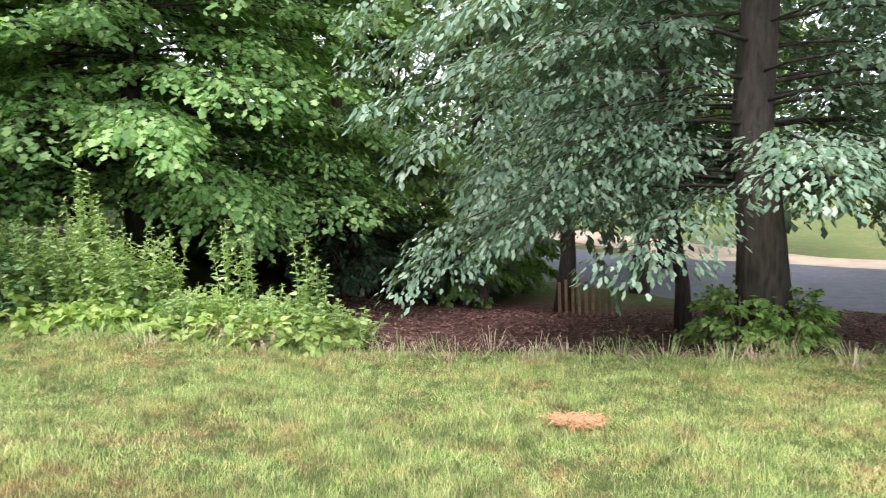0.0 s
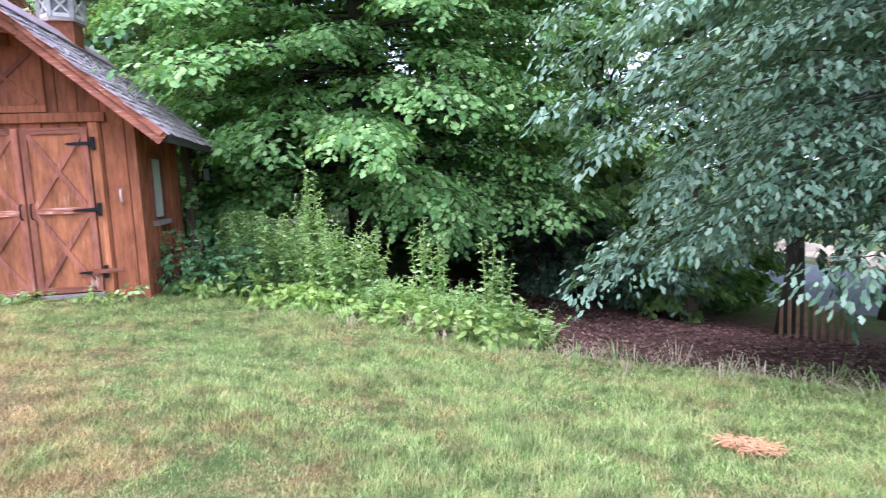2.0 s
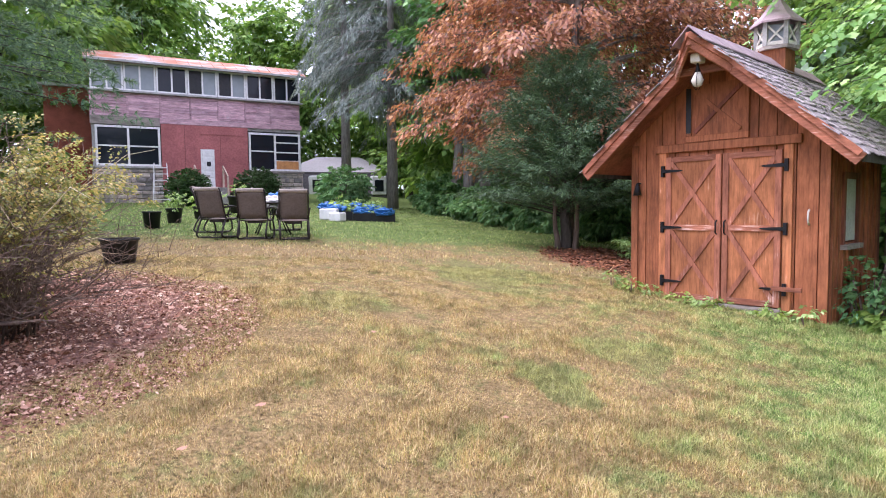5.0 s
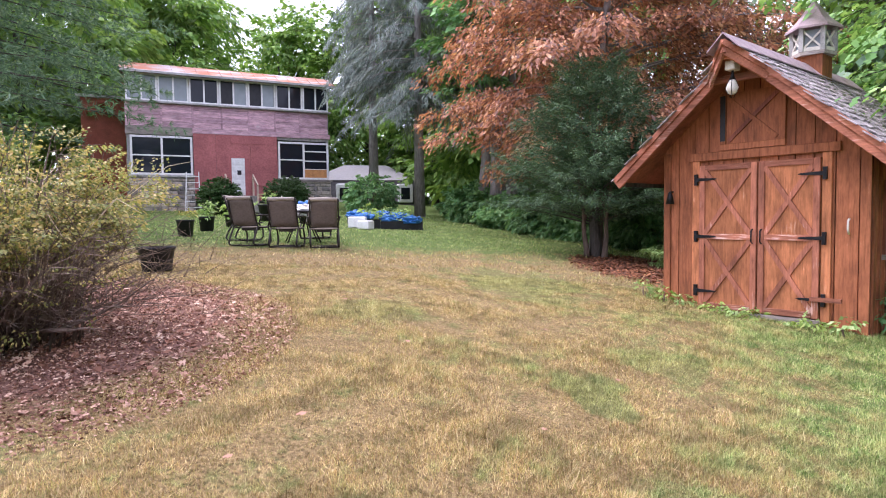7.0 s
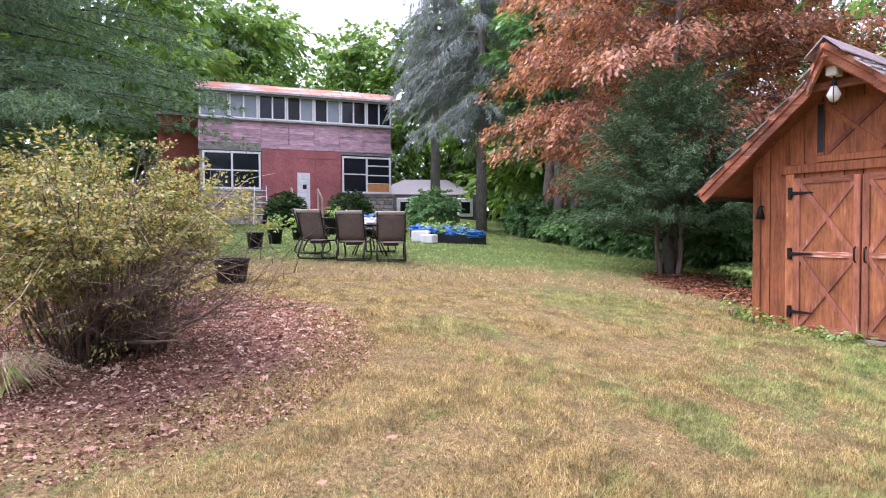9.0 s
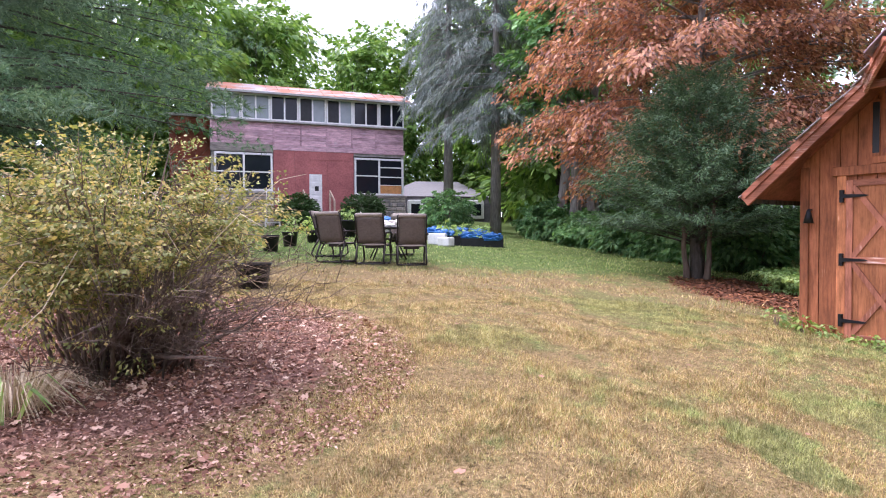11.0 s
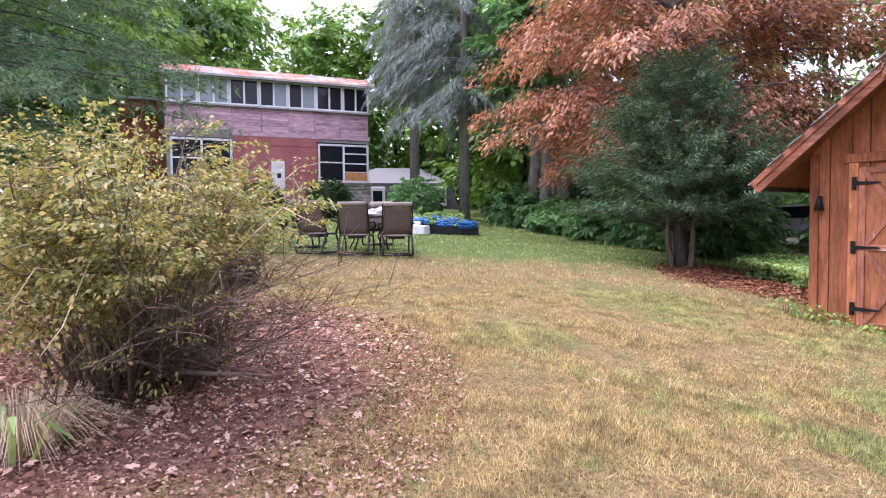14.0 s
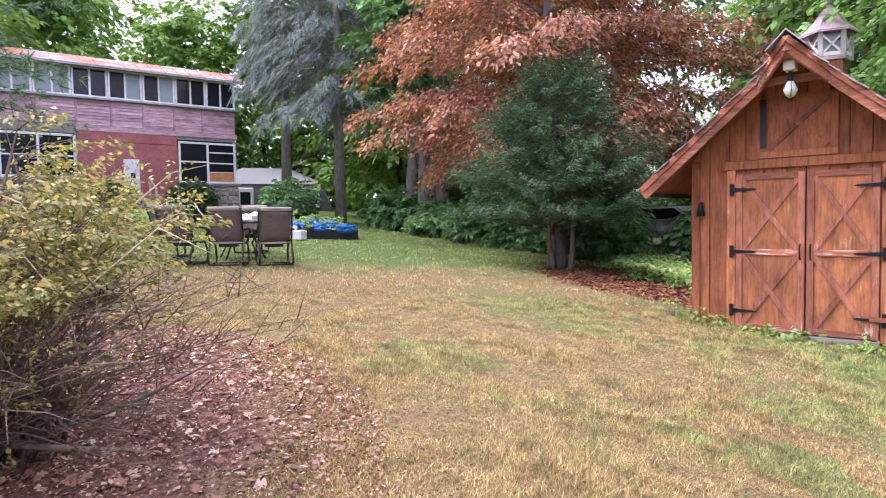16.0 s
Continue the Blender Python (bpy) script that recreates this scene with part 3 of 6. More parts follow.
        # rake boards, two deep
        for o, dz, w in ((0.0, -0.03, 0.15), (-0.03, 0.035, 0.07)):
            part("rake_board", beam(bmesh.new(), pt(ex + 0.01, -0.49 + o, dz), pt(0.36, -0.49 + o, dz), 0.035, w), M["red_trim"], slab)
            part("rake_board", beam(bmesh.new(), pt(0.36, -0.49 + o, dz), pt(0.0, -0.87 + o, dz), 0.035, w), M["red_trim"], slab)
        part("eave_board", one(*sorted((RIDGE + s * ex, RIDGE + s * (ex + 0.03))), -0.46, REAR, APEX - SLOPE * ex - 0.06, APEX - SLOPE * ex + 0.05), M["bark_dark"], slab)
        # shakes
        rnd = random.Random(11)
        courses, step = 15, (ex + 0.06) / 15
        singles, rest = [], bmesh.new()
        nrm = Vector((s * SLOPE, 0, 1)).normalized()
        for c in range(courses):
            d0 = ex + 0.06 - c * step
            y = (-0.47 if d0 - step * 1.5 > 0.36 else -0.47 - 0.9 * (0.36 - max(d0 - step, 0))) + rnd.uniform(-0.12, 0)
            y = max(y, -0.84)
            while y < REAR:
                w = rnd.uniform(0.09, 0.17)
                j = rnd.uniform(-0.025, 0.025)
                lift = 0.085 + rnd.uniform(0, 0.012)
                single = s == 1 and y < 1.75 and len(singles) < 300
                bm = bmesh.new() if single else rest
                a, b = max(d0 + j, 0.01), max(d0 - step * 1.45, 0.0)
                if a - b > 0.03:
                    quad = [(a, max(y, -0.84)), (a - 0.01, y + w - 0.008), (b, y + w - 0.008), (b, max(y, -0.84))]
                    tops = [lift, lift + rnd.uniform(-0.008, 0.008), 0.066, 0.066]
                    top = [bm.verts.new(Vector(pt(d, yy, l))) for (d, yy), l in zip(quad, tops)]
                    bot = [bm.verts.new(Vector(pt(d, yy, l - 0.014))) for (d, yy), l in zip(quad, tops)]
                    bm.faces.new(top)
                    bm.faces.new(bot[::-1])
                    for i in range(4):
                        k = (i + 1) % 4
                        bm.faces.new((top[i], bot[i], bot[k], top[k]))
                    if single:
                        singles.append(part("shake", bm, M["shake"], slab))
                elif single:
                    bm.free()
                y += w
        tagged(part("shakes_rest", rest, M["shake"], slab), kind="stuff")
    # ridge cap
    y = -0.9
    while y < 3.45:
        bm = prism(bmesh.new(), [(RIDGE - 0.2, APEX - 0.2 * SLOPE + 0.105), (RIDGE, APEX + 0.125), (RIDGE + 0.2, APEX - 0.2 * SLOPE + 0.105), (RIDGE + 0.2, APEX - 0.2 * SLOPE + 0.12), (RIDGE, APEX + 0.145), (RIDGE - 0.2, APEX - 0.2 * SLOPE + 0.12)], y, y + 0.62)
        part("ridge_cap", bm, M["cap"], shed, "faded pink metal ridge cap")
        y += 0.625
    # collar under the hood, pulley block and lamp
    part("collar_beam", one(RIDGE - 0.36, RIDGE + 0.36, -0.49, -0.43, APEX - 0.36 * SLOPE - 0.05, APEX - 0.36 * SLOPE + 0.04, 0.006), M["red_trim"], shed)
    part("ridge_beam", one(RIDGE - 0.04, RIDGE + 0.04, -0.82, 0.03, APEX - 0.16, APEX - 0.06), M["red"], shed)
    part("lamp_block", one(RIDGE - 0.06, RIDGE + 0.06, -0.72, -0.56, APEX - 0.27, APEX - 0.16, 0.01), M["cream"], shed)
    # porch posts and beam behind
    for y in (2.75, 3.38):
        part("porch_post", one(WR - 0.06, WR + 0.05, y, y + 0.1, -0.6, roof_under(WR) - 0.02), M["bark_brown"], shed)
    part("porch_beam", one(WR - 0.05, WR + 0.04, BACK + 0.1, REAR - 0.02, roof_under(WR) - 0.14, roof_under(WR) - 0.02), M["old_wood"], shed)
    for y in (3.38,):
        part("porch_post", one(WL, WL + 0.1, y, y + 0.1, -0.4, roof_under(WL) - 0.02), M["old_wood"], shed)
    # hanging bell hook left, bracket right
    part("wall_hook", tube(bmesh.new(), [(1.78, -0.02, 1.15), (1.78, -0.06, 1.2), (1.78, -0.06, 1.3), (1.78, -0.02, 1.33)], 0.012, 6), M["cream"], shed)
    bm = tube(bmesh.new(), [(-0.42, -0.02, 1.72), (-0.42, -0.10, 1.72)], 0.012, 6)
    tube(bm, [(-0.42, -0.10, 1.72), (-0.42, -0.10, 1.66), (-0.42, -0.10, 1.55)], [0.02, 0.035, 0.06], 10)
    part("wall_bell", bm, M["iron"], shed, "small dark bell on a bracket")


build_shed()

cup = thing("cupola", shed.matrix_world @ Matrix.Translation((RIDGE, 1.85, 0)), "louvred wooden cupola with faded metal hip roof on the ridge", "cupola")


def ngon_ring(bm, r0, z0, r1, z1, n=6, turn=0.3):
    a = [bm.verts.new((r0 * math.cos(turn + 2 * math.pi * i / n), r0 * math.sin(turn + 2 * math.pi * i / n), z0)) for i in range(n)]
    b = [bm.verts.new((r1 * math.cos(turn + 2 * math.pi * i / n), r1 * math.sin(turn + 2 * math.pi * i / n), z1)) for i in range(n)]
    for i in range(n):
        j = (i + 1) % n
        bm.faces.new((a[i], a[j], b[j], b[i]))
    return a, b


def build_cupola():
    part("curb", one(-0.19, 0.19, -0.19, 0.19, 3.15, 3.68), M["red"], cup)
    bm = bmesh.new()
    a, b = ngon_ring(bm, 0.30, 3.66, 0.30, 3.71)
    bm.faces.new(a[::-1]), bm.faces.new(b)
    part("base_plate", bm, M["old_wood"], cup)
    bm = bmesh.new()
    a, b = ngon_ring(bm, 0.22, 3.71, 0.22, 4.02)
    part("dark_core", bm, M["glass_pale"], cup)
    c6 = [(0.27 * math.cos(0.3 + math.pi * i / 3), 0.27 * math.sin(0.3 + math.pi * i / 3)) for i in range(6)]
    for i in range(6):
        p, q = c6[i], c6[(i + 1) % 6]
        part("corner_post", one(p[0] - 0.03, p[0] + 0.03, p[1] - 0.03, p[1] + 0.03, 3.71, 4.05), M["grey_paint"], cup)
        bm = bmesh.new()
        beam(bm, (*p, 3.73), (*q, 4.02), 0.02, 0.025)
        beam(bm, (*q, 3.73), (*p, 4.02), 0.022, 0.025)
        beam(bm, (*p, 3.74), (*q, 3.74), 0.03, 0.05)
        part("lattice", bm, M["cream"], cup)
    bm = bmesh.new()
    for r0, z0, r1, z1 in ((0.37, 4.03, 0.37, 4.06), (0.37, 4.06, 0.22, 4.20), (0.22, 4.20, 0.03, 4.46)):
        a, b = ngon_ring(bm, r0, z0, r1, z1)
    bm.faces.new(b)
    part("roof", bm, M["cap"], cup)
    bm = bmesh.new()
    tube(bm, [(0, 0, 4.48), (0, 0, 4.56), (0, 0, 4.60), (0, 0, 4.68)], [0.03, 0.05, 0.03, 0.008], 10)
    part("finial", bm, M["grey_paint"], cup)


build_cupola()

lamp = thing("hanging_lamp", shed.matrix_world @ Matrix.Translation((RIDGE, -0.64, 0)), "caged glass bulb hanging under the hood peak", "lamp")
bulb = tube(bmesh.new(), [(0, 0, 2.84), (0, 0, 2.86), (0, 0, 2.92), (0, 0, 2.98), (0, 0, 3.03)], [0.012, 0.05, 0.075, 0.05, 0.025], 12)
part("bulb", bulb, M["cream"], lamp, "pale frosted bulb")
for i in range(5):
    a = 2 * math.pi * i / 5
    part("cage_wire", tube(bmesh.new(), [(0.02 * math.cos(a), 0.02 * math.sin(a), 2.81), (0.085 * math.cos(a), 0.085 * math.sin(a), 2.92), (0.03 * math.cos(a), 0.03 * math.sin(a), 3.04)], 0.004, 5), M["iron"], lamp)
part("cap", tube(bmesh.new(), [(0, 0, 3.02), (0, 0, 3.08), (0, 0, 3.17)], [0.035, 0.02, 0.008], 8), M["iron"], lamp)

# ---- house ----
house = thing("house", pose(-28.824, -9.22, 0, 0, 0, 108.8), "weathered two-storey house with pink siding and rusty roof", "house")


def window_unit(parent, x0, x1, z0, z1, y, cols, rails, mats, label="", fr=0.09):
    """A window: frame, mullions and a pane in each opening."""
    bm = bmesh.new()
    block(bm, x0, x0 + fr, y - 0.06, y + 0.06, z0, z1)
    block(bm, x1 - fr, x1, y - 0.06, y + 0.06, z0, z1)
    block(bm, x0 + fr, x1 - fr, y - 0.055, y + 0.06, z0, z0 + fr)
    block(bm, x0 + fr, x1 - fr, y - 0.055, y + 0.06, z1 - fr, z1)
    w = part("window", bm, M["white"], parent, label)
    n = len(cols) - 1
    for i in range(n):
        a, b = x0 + (x1 - x0) * cols[i], x0 + (x1 - x0) * cols[i + 1]
        if i:
            part("mullion", one(a - fr / 2, a + fr / 2, y - 0.05, y + 0.05, z0 + fr, z1 - fr), M["white"], w)
        part("pane", one(a, b, y + 0.012, y + 0.02, z0 + 0.03, z1 - 0.03), mats[i], w)
        for r in rails[i]:
            zz = z0 + (z1 - z0) * r
            part("sash_rail", one(a, b, y - 0.03, y + 0.008, zz - 0.03, zz + 0.03), M["white"], w)
    return w


def build_house():
    W, D = 9.1, 7.0
    part("wall", one(0.0, W, 0.12, D, 5.25, 6.72), M["grey_paint"], house)
    part("wall", one(0.0, 0.14, 0.12, D, 6.72, 8.0), M["grey_paint"], house)
    part("wall", one(W - 0.14, W, 0.12, D, 6.72, 8.0), M["grey_paint"], house)
    part("wall", one(0.14, W - 0.14, D - 0.15, D, 6.72, 8.0), M["grey_paint"], house)
    part("wall", one(0.0, 0.14, 0.12, D, 1.5, 5.25), M["grey_paint"], house)
    part("wall", one(W - 0.14, W, 0.12, D, 1.5, 5.25), M["grey_paint"], house)
    part("wall", one(0.14, W - 0.14, D - 0.15, D, 1.5, 5.25), M["grey_paint"], house)
    part("wall", one(0.14, W - 0.14, 2.6, 2.7, 1.5, 5.25), M["grey_paint"], house)
    part("wall", one(0.14, W - 0.14, 2.6, 2.7, 6.72, 8.0), M["grey_paint"], house)
    rnd = random.Random(5)
    # clapboards between upright battens
    edges = [0.0, 1.42, 2.74, 4.0, 5.22, 6.45, 7.65, W]
    for a, b in zip(edges, edges[1:]):
        for r in range(8):
            z = 5.62 + r * 0.13
            bm = bmesh.new()
            v = [bm.verts.new(p) for p in ((a + 0.04, 0.10, z), (b - 0.04, 0.10, z), (b - 0.04, 0.06 - rnd.uniform(0, .012), z), (a + 0.04, 0.06, z), (a + 0.04, 0.10, z + 0.132), (b - 0.04, 0.10, z + 0.132), (b - 0.04, 0.09, z + 0.132), (a + 0.04, 0.09, z + 0.132))]
            for f in ((0, 1, 2, 3), (4, 7, 6, 5), (3, 2, 6, 7), (0, 4, 5, 1), (0, 3, 7, 4), (1, 5, 6, 2)):
                bm.faces.new([v[i] for i in f])
            part("clapboard", bm, M["pink_siding"], house)
        part("batten", one(a - 0.035, a + 0.035, 0.04, 0.10, 5.60, 6.68), M["pink_siding"], house)
    part("fascia_board", one(2.7, W + 0.05, 0.02, 0.10, 5.38, 5.60), M["pink_siding"], house)
    part("fascia_board", one(-0.05, 2.68, 0.02, 0.10, 5.24, 5.60), M["old_wood"], house)
    part("ledge", one(-0.15, W + 0.1, -0.10, 0.10, 6.64, 6.72, 0.01), M["grey_paint"], house)
    # plywood centre
    for a, b in ((2.72, 3.7), (3.71, 5.25), (5.26, 6.52)):
        part("plywood_sheet", one(a, b, 0.03, 0.10, 2.3, 5.37), M["ply"], house, "dull red plywood sheet")
    part("plywood_cover", one(5.22, 6.4, 0.01, 0.03, 3.0, 3.72), M["ply"], house)
    part("plywood_cover", one(4.37, 6.5, 0.005, 0.03, 4.98, 5.30), M["ply"], house)
    door = part("door_panel", one(4.37, 4.97, -0.02, 0.03, 2.55, 4.29), M["white"], house, "white weathered panel door with dark scuffs")
    for i in range(5):
        z = 2.66 + i * 0.33
        part("panel", one(4.43, 4.91, -0.04, -0.02, z, z + 0.25, 0.008), M["white"], door)
    part("patch", one(4.62, 4.80, -0.046, -0.040, 3.5, 3.72), M["black"], door)
    part("patch", one(4.56, 4.74, -0.046, -0.040, 3.0, 3.1), M["grey_paint"], door)
    # lower windows, stone base
    G, P = M["glass"], M["glass_pale"]
    window_unit(house, 0.12, 2.68, 3.45, 5.20, 0.07, (0, 0.5, 1), ((0.5,), (0.5,)), (G, G), "large dark window with white frame")
    win = window_unit(house, 6.56, 9.06, 3.35, 5.17, 0.07, (0, 0.5, 1), ((0.52,), (0.76, 0.5, 0.27)), (G, G), "large dark window partly boarded")
    part("board", one(7.86, 8.95, 0.025, 0.05, 3.44, 3.84), plain("raw_plywood", (0.52, 0.24, 0.09), 0.8, 0, 0.2), win, "raw orange plywood in the lowest pane")
    part("sill", one(-0.1, 2.75, -0.12, 0.12, 3.35, 3.44), M["grey_paint"], house)
    part("sill", one(6.45, 9.2, -0.12, 0.12, 3.24, 3.34), M["old_wood"], house)
    for a, b, z1 in ((-0.05, 2.74, 3.35), (6.5, 9.15, 3.24)):
        base = part("stone_base", one(a, b, 0.0, 0.12, 1.4, z1), M["stone_grey"], house)
        z = 1.6
        while z < z1 - 0.05:
            h = rnd.uniform(0.14, 0.24)
            x = a
            while x < b - 0.03:
                w = min(rnd.uniform(0.18, 0.42), b - x)
                part("stone", one(x + 0.01, x + w - 0.01, -0.05 - rnd.uniform(0, 0.05), 0.0, z, min(z + h - 0.02, z1 - 0.005), 0.025), STONES[rnd.randrange(3)], base)
                x += w
            z += h
    # upper glazed gallery
    n = 7
    for i in range(n):
        a, b = W * i / n, W * (i + 1) / n
        mats = [(P, P), (P, P), (G, G), (M["black"], P), (M["black"], P), (G, G), (G, G)][i]
        window_unit(house, a + 0.01, b - 0.01, 6.73, 7.92, 0.05, (0, 0.5, 1), ((), ()), mats, "", 0.07)
    part("curtain", one(4.60, 5.15, 0.10, 0.13, 6.8, 7.85), M["white"], house, "white curtain behind the glass")
    # roof
    bm = bmesh.new()
    prism_pts = [(-0.35, 7.9), (-0.35, 7.97), (0.95, 8.55), (D + 0.3, 8.66), (D + 0.3, 8.56), (0.95, 8.45)]
    a = [bm.verts.new((-0.2, y, z)) for y, z in prism_pts]
    b = [bm.verts.new((W + 0.25, y, z)) for y, z in prism_pts]
    bm.faces.new(a), bm.faces.new(b[::-1])
    for i in range(6):
        j = (i + 1) % 6
        bm.faces.new((a[i], b[i], b[j], a[j]))
    roof = part("roof", bm, M["rust"], house, "rust-streaked grey metal roof")
    for i in range(19):
        x = -0.15 + i * 0.52
        part("seam", beam(bmesh.new(), (x, -0.35, 7.982), (x, 0.95, 8.562), 0.03, 0.03), M["rust"], roof)
    part("drip_edge", one(-0.2, W + 0.25, -0.38, -0.35, 7.87, 7.97), M["grey_paint"], roof)
    # left wing
    part("wing_wall", one(-1.9, -0.02, 3.5, 9, 1.5, 7.3), plain("brick_red_siding", (0.26, 0.075, 0.045), 0.8, 0, 0.25, 2), house)
    part("wing_roof", one(-2.1, -0.05, 3.3, 9.2, 7.3, 7.42), M["grey_paint"], house)
    part("side_clapboard", one(-0.03, 0.0, 0.12, 2.4, 5.4, 6.7), M["pink_siding"], house)
    # steps and handrails
    st = part("steps", block(block(block(bmesh.new(), 4.0, 5.4, -0.9, 0.0, 1.5, 2.5), 4.0, 5.4, -1.2, -0.9, 1.5, 2.32), 4.0, 5.4, -1.5, -1.2, 1.5, 2.14), M["stone_grey"], house, "grey concrete steps")
    for x in (4.05, 5.3):
        bm = bmesh.new()
        beam(bm, (x, -0.2, 3.5), (x, -1.4, 2.95), 0.06, 0.09)
        beam(bm, (x, -0.25, 2.5), (x, -0.25, 3.5), 0.08, 0.08)
        beam(bm, (x, -1.35, 2.1), (x, -1.35, 2.98), 0.08, 0.08)
        part("handrail", bm, plain("weathered_pale_wood", (0.48, 0.36, 0.28), 0.8), st)


STONES = [plain("field_stone_a", (0.34, 0.30, 0.25), 0.9, 0, 0.3), plain("field_stone_b", (0.42, 0.36, 0.31), 0.9, 0, 0.3), plain("field_stone_c", (0.22, 0.20, 0.19), 0.9, 0, 0.3)]
build_house()


def build_neighbour():
    n = thing("neighbour_house", pose(-46.0, 0.2, 0, 0, 0, 96), "grey mansard-roofed house beyond the garden", "house")
    base = 0.0
    part("wall", one(-3, 5.2, 0, 8, base - 1, base + 2.3), M["grey_paint"], n)
    bm = bmesh.new()
    lo = [(-3.5, -0.5), (5.6, -0.5), (5.6, 8.5), (-3.5, 8.5)]
    hi = [(-2.9, 0.4), (5.1, 0.4), (5.1, 7.6), (-2.9, 7.6)]
    a = [bm.verts.new((x, y, base + 2.2)) for x, y in lo]
    b = [bm.verts.new((x, y, base + 4.2)) for x, y in hi]
    bm.faces.new(a[::-1]), bm.faces.new(b)
    for i in range(4):
        j = (i + 1) % 4
        bm.faces.new((a[i], a[j], b[j], b[i]))
    part("mansard", bm, wood("dark_shingle", (0.12, 0.11, 0.11), (0.2, 0.19, 0.18), 0.5, 0), n)
    bm = bmesh.new()
    c = [bm.verts.new((x, y, base + 4.2)) for x, y in ((-3.0, 0.3), (5.2, 0.3), (5.2, 7.7), (-3.0, 7.7))]
    r = [bm.verts.new((0.0, 4, base + 5.6)), bm.verts.new((3.4, 4, base + 5.6))]
    bm.faces.new((c[0], c[1], r[1], r[0])), bm.faces.new((c[1], c[2], r[1])), bm.faces.new((c[2], c[3], r[0], r[1])), bm.faces.new((c[3], c[0], r[0]))
    part("upper_roof", bm, plain("grey_roofing", (0.26, 0.25, 0.25), 0.85, 0, 0.1), n)
    for x in (-0.4, 1.9, 4.1):
        w = part("dormer", one(x - 0.55, x + 0.55, -0.55, 0.6, base + 2.5, base + 3.9, 0.06), M["white"], n, "white framed dormer window")
        part("pane", one(x - 0.33, x + 0.33, -0.57, -0.552, base + 2.75, base + 3.6), M["glass"], w)
    part("porch", one(2.0, 5.2, -1.6, -0.02, base + 1.9, base + 2.1), M["grey_paint"], n)
    for x in (2.2, 3.6, 5.0):
        part("porch_post", one(x - 0.08, x + 0.08, -1.5, -1.34, base - 0.6, base + 1.9), M["white"], n)


build_neighbour()


# ---- trees ----
def limb(bm, rnd, p, d, length, r, n=5):
    pts, rad = [Vector(p)], [r]
    d = Vector(d).normalized()
    for i in range(n):
        d = (d + Vector((rnd.uniform(-.18, .18), rnd.uniform(-.18, .18), rnd.uniform(-.12, .16)))).normalized()
        pts.append(pts[-1] + d * length / n)
        rad.append(r * (1 - (i + 1) / n * 0.85))
    tube(bm, pts, rad, 6)
    return pts


def tree(name, x, y, h, r, blobs, mat, bark_mat, label, category="tree", count=260, per=60, length=1.0, width=0.5, size=0.14, shape=LOBED, droop=0.3,
         lean=(0, 0), limbs=14, fork=0.35, seed=1, shell=0.45, flat=0.35, flare=1.5, z0=None):
    """A tree: tapered trunk with limbs, and a crown of leaf sprays in uneven masses."""
    rnd = random.Random(seed)
    base = gz(x, y) if z0 is None else z0
    t = thing(name, pose(x, y, base), label, category)
    bm = bmesh.new()
    k = 9
    pts = [Vector((lean[0] * (i / k) + 0.08 * h / 10 * math.sin(i * 1.7 + seed), lean[1] * (i / k) + 0.08 * h / 10 * math.cos(i * 1.3 + seed), h * i / k - (0.3 if i == 0 else 0))) for i in range(k + 1)]
    rad = [r * (flare if i == 0 else 1.06 if i == 1 else 1) * (1 - 0.8 * i / k) for i in range(k + 1)]
    tube(bm, pts, rad, 12)
    for i in range(limbs):
        f = fork + (0.95 - fork) * i / max(limbs, 1)
        j = int(f * k)
        p = pts[j].lerp(pts[min(j + 1, k)], f * k - j)
        b = blobs[rnd.randrange(len(blobs))]
        to = Vector((b[0] + rnd.uniform(-.6, .6) * b[3], b[1] + rnd.uniform(-.6, .6) * b[4], b[2] + rnd.uniform(-.5, .5) * b[5])) - p
        limb(bm, rnd, p, to + Vector((0, 0, 0.2 * to.length)), to.length * 0.95, r * 0.32 * (1 - f * 0.6))
    part("trunk", bm, bark_mat, t)
    cen, out = in_blobs(blobs, count, shell)
    v = sprays(cen, out, per, length, width, size, shape, droop, flat)
    poly_mesh("crown", v, len(shape), mat, t)
    return t


def masses(rnd_seed, cx, cy, z0, z1, rx, ry, n, br=(0.9, 1.8), flatness=0.6):
    """Uneven leaf masses that fill a tall oval."""
    rnd = random.Random(rnd_seed)
    res = []
    for i in range(n):
        f = rnd.random()
        z = z0 + (z1 - z0) * f
        s = math.sin(math.pi * min(0.95, 0.18 + 0.8 * f)) ** 0.6
        a = rnd.uniform(0, 2 * math.pi)
        q = rnd.random() ** 0.5
        b = rnd.uniform(*br)
        res.append((cx + rx * s * q * math.cos(a), cy + ry * s * q * math.sin(a), z, b, b, b * flatness))
    return res


